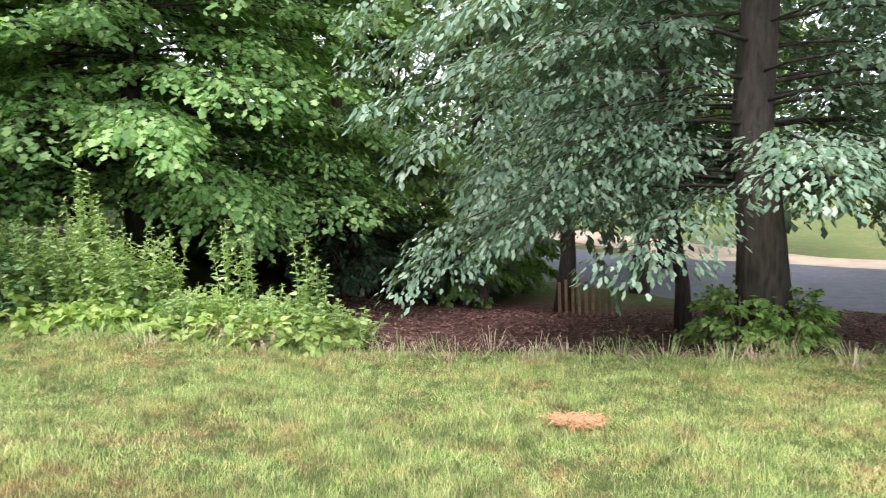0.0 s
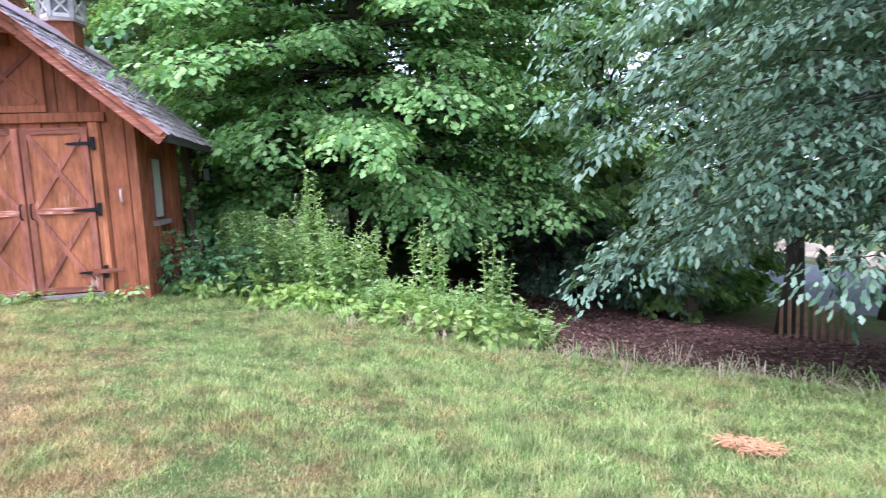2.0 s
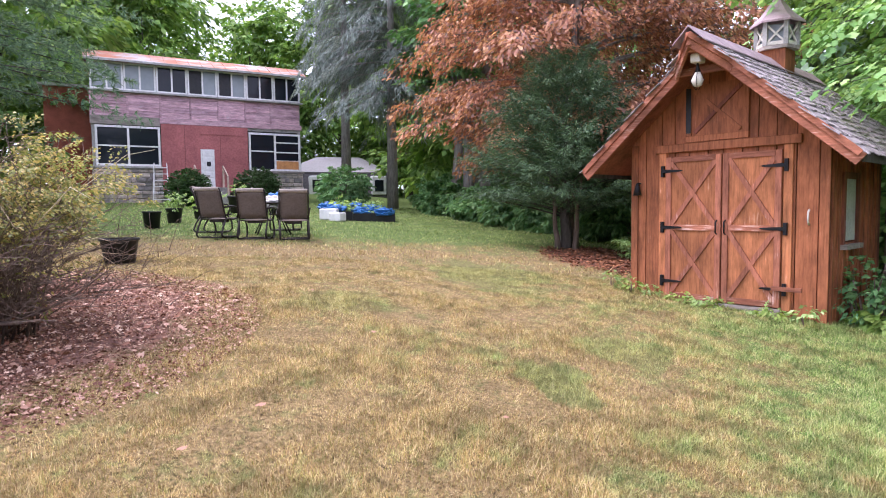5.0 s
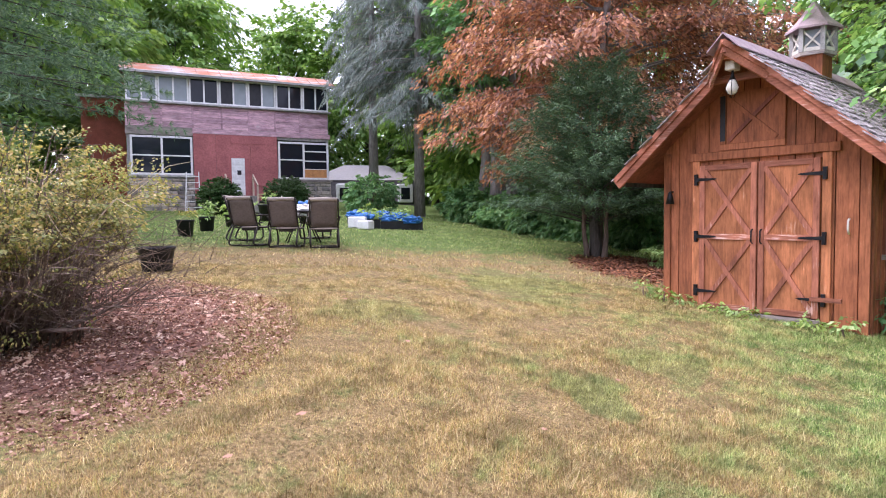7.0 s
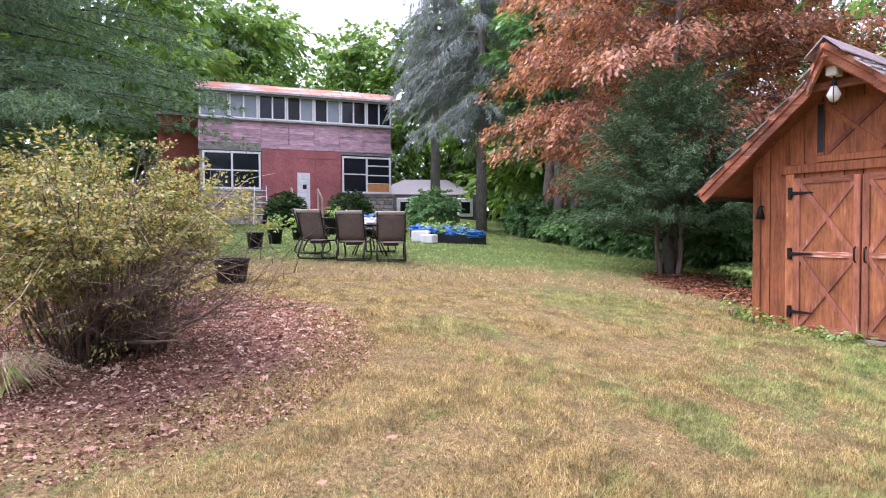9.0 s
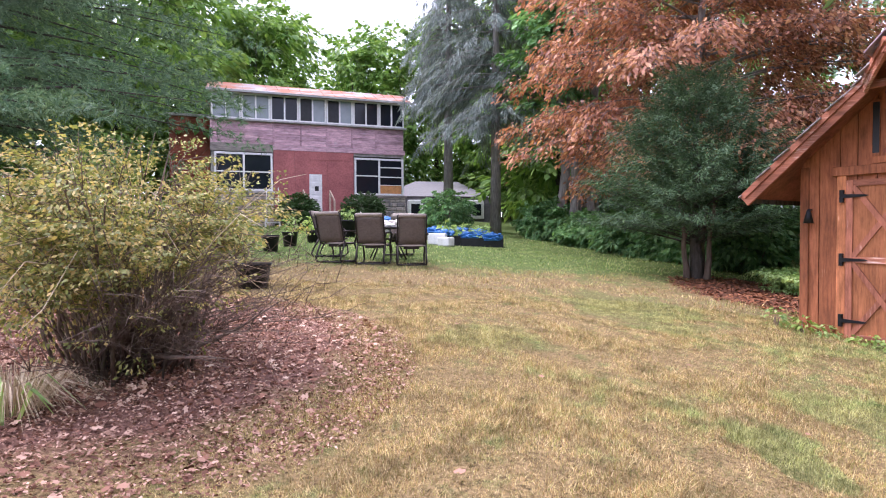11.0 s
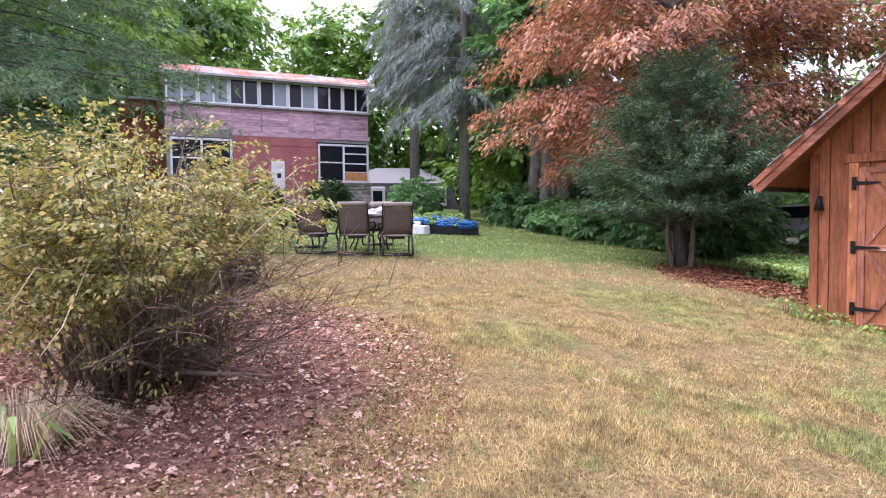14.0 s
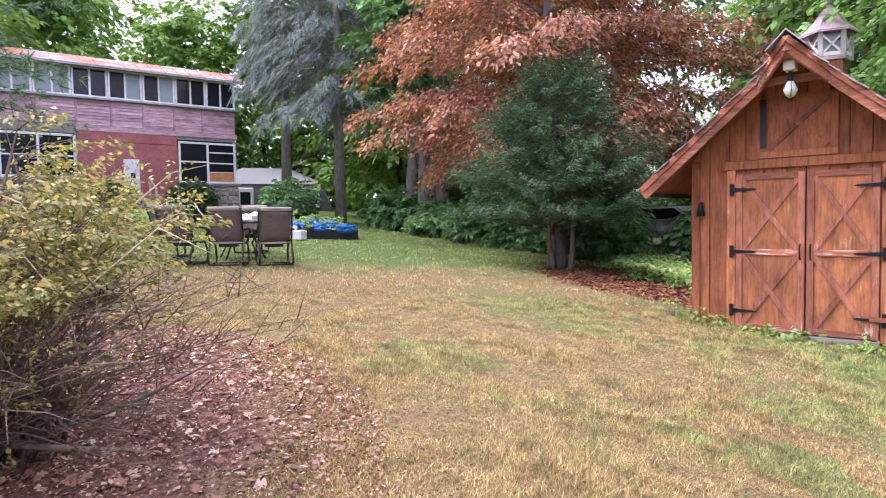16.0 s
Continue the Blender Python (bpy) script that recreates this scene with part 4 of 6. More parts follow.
def tiered_tree(name, x, y, h, r, z_low, spread, tiers, per_tier, mat, bark_mat, label, shape=LOBED, size=0.13, per=38, fan=(0.75, 0.34), rise=0.12, sag=0.32, profile=None,
                lean=(0, 0), seed=1, flat=0.2, flare=1.4, power=1.25, open_side=None, spike=0.0, twig_step=0.55, puff=0.06, limb_r=0.011):
    """A tree whose limbs carry flat fans of leaves in layers, with gaps between them."""
    rnd = random.Random(seed)
    t = thing(name, pose(x, y, gz(x, y)), label, "tree")
    bm = bmesh.new()
    k = 9

    def axis(z):
        f = z / h
        return Vector((lean[0] * f + 0.010 * h * math.sin(f * 14 + seed), lean[1] * f + 0.010 * h * math.cos(f * 11 + seed), z))
    tube(bm, [axis(h * i / k) - Vector((0, 0, 0.3 if i == 0 else 0)) for i in range(k + 1)], [r * (flare if i == 0 else 1.06 if i == 1 else 1) * (1 - 0.8 * i / k) for i in range(k + 1)], 14)
    cen, out = [], []
    turn = seed * 0.7
    for i in range(tiers):
        f = (i / max(tiers - 1, 1)) ** power
        for b in range(per_tier):
            turn += 2.39996
            a = turn + rnd.uniform(-0.35, 0.35)
            z = z_low + (h - z_low) * min(1.0, max(0.0, f + rnd.uniform(-0.5, 0.5) / tiers))
            if open_side and z < open_side[2] and abs((a - open_side[0] + math.pi) % (2 * math.pi) - math.pi) < open_side[1]:
                continue
            R = spread * (profile(f) if profile else math.sin(math.pi * min(0.97, 0.30 + 0.65 * f)) ** 0.7)
            L = R * rnd.uniform(0.62, 1.1)
            o = axis(min(z * 0.96, h * 0.97))
            o.z = min(z, h * 0.97)
            d = Vector((math.cos(a), math.sin(a), 0))
            w = Vector((-d.y, d.x, 0)) * rnd.uniform(-0.25, 0.25)

            def at_s(q):
                return o.lerp(Vector((o.x, o.y, z)), min(1, q * 2)) + d * L * q + w * L * q * q + Vector((0, 0, rise * L * q - sag * L * q * q))
            rl = max(0.008, limb_r * L * (1 - 0.5 * f))
            tube(bm, [at_s(q / 5) for q in range(6)], [rl * (1 - 0.17 * q) for q in range(6)], 5)
            n = max(2, int(L * 0.75 / twig_step))
            for j in range(n):
                q = 0.25 + 0.75 * (j + rnd.random()) / n
                p = at_s(min(q, 1.0))
                fw = (at_s(min(q, 1) + 0.05) - p).normalized()
                for sd in (-1, 1):
                    ang = sd * rnd.uniform(0.35, 1.15)
                    g = Vector((fw.x * math.cos(ang) - fw.y * math.sin(ang), fw.x * math.sin(ang) + fw.y * math.cos(ang), fw.z * 0.35 + spike * (0.25 + f) * rnd.uniform(0.5, 1.2)))
                    tl = fan[0] * rnd.uniform(0.5, 1.25)
                    tube(bm, [p, p + g * tl * 0.6], [0.006, 0.003], 3)
                    cen.append(p + g * tl * 0.12)
                    out.append(g)
            cen.append(at_s(0.95))
            out.append(at_s(1.05) - at_s(0.95))
    part("trunk", bm, bark_mat, t)
    v = sprays(np.array(cen), np.array(out), per, fan[0], fan[1], size, shape, 0.3 if spike == 0 else 0.0, flat, 0.0, puff)
    poly_mesh("crown", v, len(shape), mat, t)
    return t


# the maples at the wood's edge, their low sprays in the light
tiered_tree("maple_tree", -6.66, 13.15, 12, 0.24, 1.9, 5.8, 17, 10, M["leaf_maple"], M["bark_dark"], "broad green maple with low sprays at the wood's edge", size=0.105, per=52, fan=(0.85, 0.46), rise=0.12, sag=0.25, seed=2, flat=0.25, power=1.5, puff=0.09)
tiered_tree("maple_tree", -8.3, 13.6, 11, 0.2, 2.0, 4.2, 12, 7, M["leaf_maple"], M["bark_dark"], "slender maple behind the shed with green leaves", size=0.105, per=48, fan=(0.8, 0.42), rise=0.14, sag=0.25, seed=5, flat=0.22, power=1.2)
# the big oak, its trunk clear on the lawn side
tiered_tree("oak_tree", 3.15, 8.05, 12, 0.27, 1.9, 4.1, 16, 11, M["leaf_oak"], M["bark_dark"], "large oak with thick dark trunk and grey-green leaves", shape=OAK, size=0.08, per=66, fan=(0.62, 0.42), rise=0.16, sag=0.30, seed=8, flat=0.22, flare=1.3, power=1.6, open_side=(-2.05, 0.38, 6.0), twig_step=0.42, puff=0.1, limb_r=0.0075)
tree("oak_tree", 3.1, 10.3, 7, 0.11, masses(12, -0.2, 0.5, 2.4, 7, 1.6, 1.4, 8, (0.6, 1.0), 0.5), M["leaf_oak"], M["bark_dark"], "thin young oak with bare lower stem", count=120, per=50, size=0.16, shape=OAK, limbs=8, seed=13, lean=(-0.5, 0.1))
tree("pine_tree", 0.18, 17.0, 15, 0.2, masses(15, 0, 0, 7, 15, 2.6, 2.6, 16, (0.8, 1.4), 0.4), M["leaf_wood"], M["bark_brown"], "tall straight trunk with sparse high branches", count=220, per=46, size=0.2, shape=RHOMB, limbs=18, seed=16)
tree("oak_tree", 2.2, 15.6, 12, 0.2, masses(17, 0, 0, 2.2, 12, 3.0, 2.4, 22, (0.8, 1.4), 0.5), M["leaf_oak"], M["bark_dark"], "dark oak standing among the wood's trees", count=420, per=46, length=1.1, size=0.2, shape=OAK, limbs=16, seed=18)
tree("oak_tree", 8.2, 12.6, 12, 0.26, masses(19, 0, 0, 3.0, 12, 3.6, 3.2, 24, (0.9, 1.6), 0.5), M["leaf_oak"], M["bark_dark"], "spreading oak above the road bank", count=420, per=46, length=1.1, size=0.2, shape=OAK, limbs=16, seed=20)

# woods behind, along the road and round the garden
WOODS = [(-15, 17, 14), (-11.5, 19, 15), (-6, 20, 15), (-2.6, 22.5, 14), (5.2, 20, 14), (-20, 19, 14), (-26, 19, 15), (-31, 14, 16), (13, 10, 13), (15, 4, 13), (-9, 27, 17), (-17, 28, 17), (-36, 10, 17),
         (-44, 14, 18), (-27, 28, 18), (3, 40, 16), (1.5, 27, 15), (7.5, 25, 14), (-4.5, 30, 16), (16, 18, 13), (-12.5, 15, 12), (-22, 24, 17), (-3.5, 18.5, 13), (14, 32, 16), (24, 22, 16), (-7, 45, 17), (-22, 42, 17)]
for i, (x, y, h) in enumerate(WOODS):
    low = 1.6 if y < 25 and x < -9 else 3.0
    tree("woodland_tree", x, y, h, 0.2 + 0.01 * (i % 5), masses(30 + i, 0, 0, low, h, 3.4, 3.2, 20, (1.0, 1.9), 0.6), M["leaf_wood"] if i % 3 else M["leaf_oak"], M["bark_dark"] if i % 2 else M["bark_brown"],
         "tall leafy woodland tree with dark trunk", "tree", count=270, per=32, length=1.4, width=0.7, size=0.28, shape=RHOMB, limbs=10, fork=0.25, seed=40 + i)
FAR = [(-62, -14, 15), (-58, -6, 12), (-66, 2, 14), (-60, 10, 19), (-58, 20, 20), (-52, 24, 20), (-48, -22, 13), (-44, -16, 14), (-56, -20, 14), (-70, -8, 15), (-74, 14, 22), (-66, 24, 22), (-53, 7.5, 17), (-38, 8.6, 15), (-52, -30, 16), (-38, -24, 16), (-30, -22, 15), (-40, 20, 18), (-34, -16, 14), (-26, -20, 14), (-18, -22, 14), (-58, -2, 13), (-57, 4, 15), (-47, -12, 11), (-54, 11, 16), (-40, 10, 15)]
for i, (x, y, h) in enumerate(FAR):
    tree("woodland_tree", x, y, h, 0.28, masses(70 + i, 0, 0, 2.0, h + 3, 4.8, 4.8, 24, (1.4, 2.8), 0.75), M["leaf_wood"], M["bark_dark"],
         "broad green tree behind the house", "tree", count=360, per=27, length=1.6, width=0.9, size=0.46, shape=RHOMB, limbs=8, fork=0.25, seed=90 + i)


def far_woods():
    """The closed edge of the woods far round the garden and beyond the road."""
    rg = np.random.default_rng(44)
    n = 48000
    a = rg.uniform(0, 2 * np.pi, n)
    R = 84 + 8 * np.sin(3 * a) + rg.uniform(-5, 5, n)
    top = 15.5 + 3 * np.sin(23 * a) + 2 * np.sin(41 * a + 1)
    x, y = -10 + R * np.cos(a), 10 + R * np.sin(a)
    p = np.stack([x, y, ground_z(x, y) - 1 + top * rg.random(n) ** 0.9], -1)
    v = leaf_polys(p, rg.normal(0, 1, (n, 3)), rg.normal(0, 1, (n, 3)), rg.uniform(0.7, 1.5, n), OAK)
    tagged(poly_mesh("far_woods", v, len(OAK), M["leaf_wood"]), "dark green woods closing the far distance", "woods", kind="stuff")


far_woods()


def conifer(name, x, y, h, r, rbase, z_low, mat, bark_mat, label, levels=34, per_level=7, needles=46, size=0.22, droop=0.5, length=None, seed=1, up=0.0, fat=1.0, tufts=0):
    """A conifer with whorls of hanging branches."""
    rnd = random.Random(seed)
    t = thing(name, pose(x, y, gz(x, y)), label, "tree")
    bm = tube(bmesh.new(), [(0, 0, -0.3), (0, 0, h * 0.3), (0.1, 0.05, h * 0.7), (0.1, 0.1, h)], [r * 1.3, r * 0.9, r * 0.5, 0.03], 10)
    cen, out = [], []
    for l in range(levels):
        f = l / levels
        z = z_low + (h - z_low) * f
        R = rbase * (1 - f) ** 0.75 + 0.3
        for b in range(per_level):
            a = rnd.uniform(0, 2 * math.pi)
            L = R * rnd.uniform(0.6, 1.1)
            d = Vector((math.cos(a), math.sin(a), up))
            e = Vector((d.x * L, d.y * L, z - droop * L * 0.5 + up * L))
            tube(bm, [(0, 0, z), (d.x * L * 0.5, d.y * L * 0.5, z + up * L * 0.5 - droop * L * 0.12), e], [0.04 * (1 - f) + 0.008, 0.018 * (1 - f) + 0.006, 0.003], 5)
            for q in range(max(2, int(L / 0.4))):
                s = (q + 0.6) / max(2, int(L / 0.4))
                cen.append((d.x * L * s, d.y * L * s, z - droop * L * 0.5 * s * s + up * L * s))
                out.append((d.x + rnd.uniform(-.7, .7), d.y + rnd.uniform(-.7, .7), -droop * 0.6 + up))
    part("trunk", bm, bark_mat, t)
    if tufts:
        c, o = np.array(cen), unit(np.array(out))
        c, o = np.repeat(c, tufts, 0), np.repeat(o, tufts, 0)
        c = c + o * (RNG.random(len(c)) * (length or 0.7))[:, None] + RNG.normal(0, 1, c.shape) * np.array([0.22, 0.22, 0.07])
        c, o = np.repeat(c, needles, 0), np.repeat(o, needles, 0)
        way = o * 0.7 + RNG.normal(0, 0.6, c.shape) + np.array([0, 0, 0.25])
        v = leaf_polys(c, way, RNG.normal(0, 1, c.shape), size * (0.6 + 0.7 * RNG.random(len(c))), NEEDLE * np.array([1, fat]))
    else:
        v = sprays(np.array(cen), np.array(out), needles, length or 0.7, 0.32, size, NEEDLE * np.array([1, fat]), droop, 0.6)
    poly_mesh("crown", v, 3, mat, t)
    return t


conifer("spruce_tree", -28.4, 3.6, 19, 0.21, 3.6, 4.8, M["leaf_spruce"], M["bark_grey"], "tall blue-grey spruce with bare lower trunk", seed=3, levels=30, per_level=6, needles=60, size=0.22, droop=0.55, fat=1.3)
conifer("spruce_tree", -31.5, 1.6, 17, 0.22, 2.4, 6.4, M["leaf_spruce"], M["bark_grey"], "slim spruce with hanging dead twigs", seed=4, levels=28, per_level=5, needles=60, size=0.26, droop=0.75, fat=1.2)
conifer("pine_tree", -14.5, -10.2, 15, 0.3, 6.9, 2.9, M["leaf_pine"], M["bark_dark"], "white pine with long soft hanging boughs", seed=6, levels=22, per_level=11, needles=13, size=0.17, droop=0.22, length=0.6, fat=1.5, tufts=9)
conifer("pine_tree", -21.0, -14.0, 15, 0.3, 5.5, 3.0, M["leaf_pine"], M["bark_dark"], "white pine at the garden's far side", seed=7, levels=18, per_level=8, needles=11, size=0.24, droop=0.25, length=0.8, fat=1.6, tufts=5)
# red maple, its trunks behind the shrubs
tiered_tree("red_maple_tree", -19.5, 9.0, 11.5, 0.24, 2.7, 6.0, 15, 9, M["leaf_red"], M["bark_grey"], "spreading ornamental maple with bronze-red leaves", shape=OAK, size=0.135, per=58, fan=(0.8, 0.45), rise=0.32, sag=0.34, seed=22, flat=0.6, power=1.1, puff=0.2)
for i, (dx, dy) in enumerate(((0, 0), (0.6, 0.3), (-0.2, 0.8), (0.9, 1.0))):
    tree("cedar_tree", -26.4 + dx, 6.2 + dy, 13, 0.24, masses(50 + i, 0, 0, 4, 13, 1.6, 1.6, 9, (0.7, 1.2), 0.8), M["leaf_hedge"], M["bark_grey"], "cedar with grey fluted trunk in a clump", count=120, per=40, size=0.25, shape=RHOMB, limbs=8, seed=60 + i)
# yew
tiered_tree("yew_tree", -14.2, 6.45, 4.0, 0.14, 0.75, 2.1, 14, 9, M["leaf_yew"], M["bark_dark"], "dense dark green yew with short brown trunk", shape=NEEDLE * np.array([1, 2.6]), size=0.085, per=120, fan=(0.72, 0.15), rise=0.34, sag=0.10,
            profile=lambda f: (0.90 + 0.5 * f) if f < 0.2 else max(0.16, (1.0 - (f - 0.2) / 0.85) ** 0.62), seed=26, flat=0.6, flare=1.2, power=1.0, spike=1.0, twig_step=0.30)
for i, (dx, dy) in enumerate(((0.25, 0.1), (-0.2, 0.2), (0.05, -0.24))):
    tree("yew_tree", -14.2 + dx, 6.45 + dy, 2.2, 0.07, [(0.3 * dx, 0.3 * dy, 2.0, 0.7, 0.7, 0.5)], M["leaf_yew"], M["bark_brown"], "slim brown yew stem in the clump", count=60, per=50, length=0.5, width=0.15, size=0.09, shape=NEEDLE * np.array([1, 2.6]), droop=-0.6, limbs=5, seed=80 + i, lean=(dx, dy))
tree("yew_tree", -14.9, 6.7, 1.5, 0.16, [(0.2, 0, 2.2, 1.0, 1.0, 0.6)], M["leaf_yew"], M["bark_grey"], "cut grey trunk beside the yew", count=120, per=40, length=0.5, width=0.2, size=0.12, shape=NEEDLE * np.array([1, 3.0]), droop=-0.3, limbs=4, seed=27)


def shrub(name, x, y, rx, ry, h, mat, label, count=160, per=50, size=0.09, shape=RHOMB, stems=14, length=0.35, width=0.18, droop=0.2, seed=1, category="shrub", sit=0.0, group=""):
    """A shrub of many stems and leaf sprays."""
    rnd = random.Random(seed)
    t = thing(name, pose(x, y, gz(x, y) + sit), label, category, group)
    bm = bmesh.new()
    for i in range(stems):
        a = rnd.uniform(0, 2 * math.pi)
        q = rnd.uniform(0.3, 0.9)
        limb(bm, rnd, (0.1 * rx * math.cos(a), 0.1 * ry * math.sin(a), -0.05), (rx * q * math.cos(a), ry * q * math.sin(a), h * 0.9), h * rnd.uniform(0.7, 1.0), 0.012 + 0.012 * h)
    tagged(part("stem_mass", bm, M["twig"], t), kind="stuff")
    cen, out = in_blobs([(0, 0, h * 0.52, rx * 0.85, ry * 0.85, h * 0.46)], count, 0.35)
    poly_mesh("foliage", sprays(cen, out, per, length, width, size, shape, droop, 0.6), len(shape), mat, t)
    return t


# hedge of low shrubs along the far lawn
for i in range(11):
    f = i / 10
    shrub("hedge_shrub", -28.5 + 9.6 * f, 5.7 + 2.4 * f + 0.3 * math.sin(i * 2.1), 1.25, 1.1, 1.4 - 0.25 * f + 0.2 * math.sin(i), M["leaf_hedge"], "leafy dark green shrub in a loose hedge", 170, 40, 0.15, RHOMB, 10, 0.45, 0.22, 0.3, 100 + i, group="hedge shrubs")
for i, (x, y) in enumerate(((-16.6, 9.0), (-18, 9.6), (-11.5, 11.5), (-9.4, 10.4), (-13.4, 12.0), (-16, 12.5))):
    shrub("undergrowth_shrub", x, y, 1.4, 1.2, 1.5 + 0.3 * (i % 2), M["leaf_hedge"], "dark undergrowth shrub in the shade", 150, 40, 0.16, RHOMB, 8, 0.5, 0.25, 0.3, 130 + i, group="undergrowth")
for i in range(12):
    rq = random.Random(600 + i)
    x, y = -9 + 19 * i / 21 + rq.uniform(-0.6, 0.6), rq.uniform(16.5, 20.5) + max(0, -0.25 * (i - 8))
    shrub("undergrowth_shrub", x, y, 1.5, 1.3, rq.uniform(1.8, 3.2), M["leaf_wood"] if i % 3 else M["leaf_oak"], "leafy woodland undergrowth below the trees", 150, 34, 0.19, RHOMB, 6, 0.6, 0.3, 0.3, 610 + i, group="undergrowth")
for i in range(5):
    shrub("ivy", 3.15 + 0.42 * math.cos(i * 1.25), 7.95 + 0.42 * math.sin(i * 1.25), 0.34, 0.32, 0.75, M["leaf_wood"], "dark ivy round the oak trunk's foot", 40, 22, 0.08, RHOMB, 4, 0.22, 0.12, 0.3, 650 + i, "ivy", 0.0, "ivy round the oak")
for i in range(10):
    shrub("undergrowth_shrub", -36 + 2.3 * i, 12.5 + 0.85 * i + 0.6 * math.sin(i * 1.7), 2.0, 1.6, 2.6 + 0.4 * math.sin(i * 2.3), M["leaf_wood"] if i % 2 else M["leaf_hedge"], "tall green thicket beyond the drive", 190, 36, 0.2, RHOMB, 6, 0.7, 0.35, 0.3, 700 + i, group="undergrowth")


# ---- the yellowing bush over the mulch ----
def big_bush():
    x, y = -4.8, -1.88
    t = thing("garden_bush", pose(x, y, gz(x, y)), "large untidy bush with yellow-green leaves and bare twigs", "bush")
    rnd = random.Random(31)
    stems, twigs, tips = bmesh.new(), bmesh.new(), []
    for i in range(115):
        a = rnd.uniform(0, 2 * math.pi)
        q = rnd.random() ** 0.6
        reach = rnd.uniform(0.5, 1.7) * q
        if 0.3 < a < 2.1:
            reach *= 0.88
        top = rnd.uniform(1.05, 1.75) * (1 - 0.30 * q)
        if 0.0 < a < 1.6 and rnd.random() < 0.6:
            top *= rnd.uniform(0.3, 0.8)
        s = Vector((0.48 * math.cos(a) * rnd.random(), 0.48 * math.sin(a) * rnd.random(), -0.03))
        e = Vector((reach * math.cos(a), reach * math.sin(a), top))
        m1 = s.lerp(e, 0.35) + Vector((rnd.uniform(-.06, .06), rnd.uniform(-.06, .06), 0.16 * top))
        m2 = s.lerp(e, 0.7) + Vector((rnd.uniform(-.08, .08), rnd.uniform(-.08, .08), 0.13 * top))
        r = rnd.uniform(0.005, 0.015)
        tube(stems, [s, m1, m2, e], [r, r * 0.8, r * 0.5, 0.002], 5)
        for k in range(10):
            f = rnd.uniform(0.3, 1.0)
            p = s.lerp(m1, f / 0.35) if f < 0.35 else m1.lerp(m2, (f - 0.35) / 0.35) if f < 0.7 else m2.lerp(e, (f - 0.7) / 0.3)
            d = Vector((math.cos(a) + rnd.uniform(-1, 1), math.sin(a) + rnd.uniform(-1, 1), rnd.uniform(-0.25, 1.0))).normalized()
            L = rnd.uniform(0.15, 0.45)
            g = p + d * L * 0.5 + Vector((rnd.uniform(-.03, .03), rnd.uniform(-.03, .03), 0.02))
            h = p + d * L
            tube(twigs, [p, g, h], [0.0032, 0.0024, 0.0012], 3)
            low = h.z < 0.40 + 0.50 * min(1.0, max(0.0, h.y + 0.2))
            if not low or rnd.random() < 0.1:
                tips.append((p.lerp(h, 0.3), h - p))
            if rnd.random() < 0.45:
                tube(twigs, [g, g + Vector((rnd.uniform(-.14, .14), rnd.uniform(-.14, .14), rnd.uniform(-.02, .16)))], [0.002, 0.001], 3)
    shoots = bmesh.new()
    for i in range(75):   # pale arching shoots among the leaves
        a = rnd.uniform(2.2, 6.4) if i % 4 else rnd.uniform(0, 6.28)
        s = Vector((0.35 * math.cos(a) * rnd.random(), 0.35 * math.sin(a) * rnd.random(), 0.1))
        reach = rnd.uniform(0.7, 1.55)
        e = Vector((reach * math.cos(a), reach * math.sin(a), rnd.uniform(0.35, 1.5)))
        m1 = s.lerp(e, 0.45) + Vector((0, 0, rnd.uniform(0.25, 0.6)))
        m2 = s.lerp(e, 0.8) + Vector((0, 0, rnd.uniform(0.1, 0.3)))
        tube(shoots, [s, s.lerp(m1, 0.5) + Vector((0, 0, 0.06)), m1, m2, e], [0.006, 0.005, 0.004, 0.003, 0.0015], 4)
    part("shoot_mass", shoots, M["straw"], t)
    for i in range(26):   # whippy shoots above the crown
        a = rnd.uniform(0, 2 * math.pi)
        q = rnd.uniform(0.1, 1.1)
        p = Vector((q * math.cos(a), q * math.sin(a), 1.35 - 0.25 * q))
        e = p + Vector((rnd.uniform(-.12, .12), rnd.uniform(-.12, .12), rnd.uniform(0.15, 0.42)))
        tube(twigs, [p, p.lerp(e, 0.5) + Vector((0.02, 0, 0)), e], [0.004, 0.003, 0.0015], 4)
        tips.append((p, e - p))
    for i in range(56):   # bare low branches on the lawn side
        a = rnd.uniform(0.1, 2.0)
        reach = rnd.uniform(0.9, 1.75)
        e = Vector((reach * math.cos(a), reach * math.sin(a), rnd.uniform(0.18, 0.85)))
        s = Vector((rnd.uniform(-.35, .3), rnd.uniform(-.35, .35), 0.0))
        m1 = s.lerp(e, 0.5) + Vector((rnd.uniform(-.08, .08), rnd.uniform(-.08, .08), 0.12))
        tube(stems, [s, m1, e], [rnd.uniform(0.004, 0.008), 0.003, 0.0012], 5)
        for k in range(9):
            p = m1.lerp(e, rnd.random()) if k % 3 else s.lerp(m1, rnd.uniform(0.5, 1))
            h = p + Vector((rnd.uniform(-.2, .3), rnd.uniform(-.2, .3), rnd.uniform(-.08, .28)))
            tube(twigs, [p, p.lerp(h, 0.5) + Vector((0, 0, 0.02)), h], [0.003, 0.002, 0.001], 3)
    tagged(part("stem_mass", stems, M["twig"], t), kind="stuff")
    tagged(part("twig_mass", twigs, M["twig"], t), kind="stuff")
    cen = np.array([p for p, d in tips])
    out = np.array([d for p, d in tips])
    ok = cen[:, 2] + 0.35 * np.sin(cen[:, 0] * 4 + cen[:, 1] * 3) > 0.38
    v = sprays(cen[ok], out[ok], 46, 0.27, 0.16, 0.030, RHOMB, 0.1, 0.9)
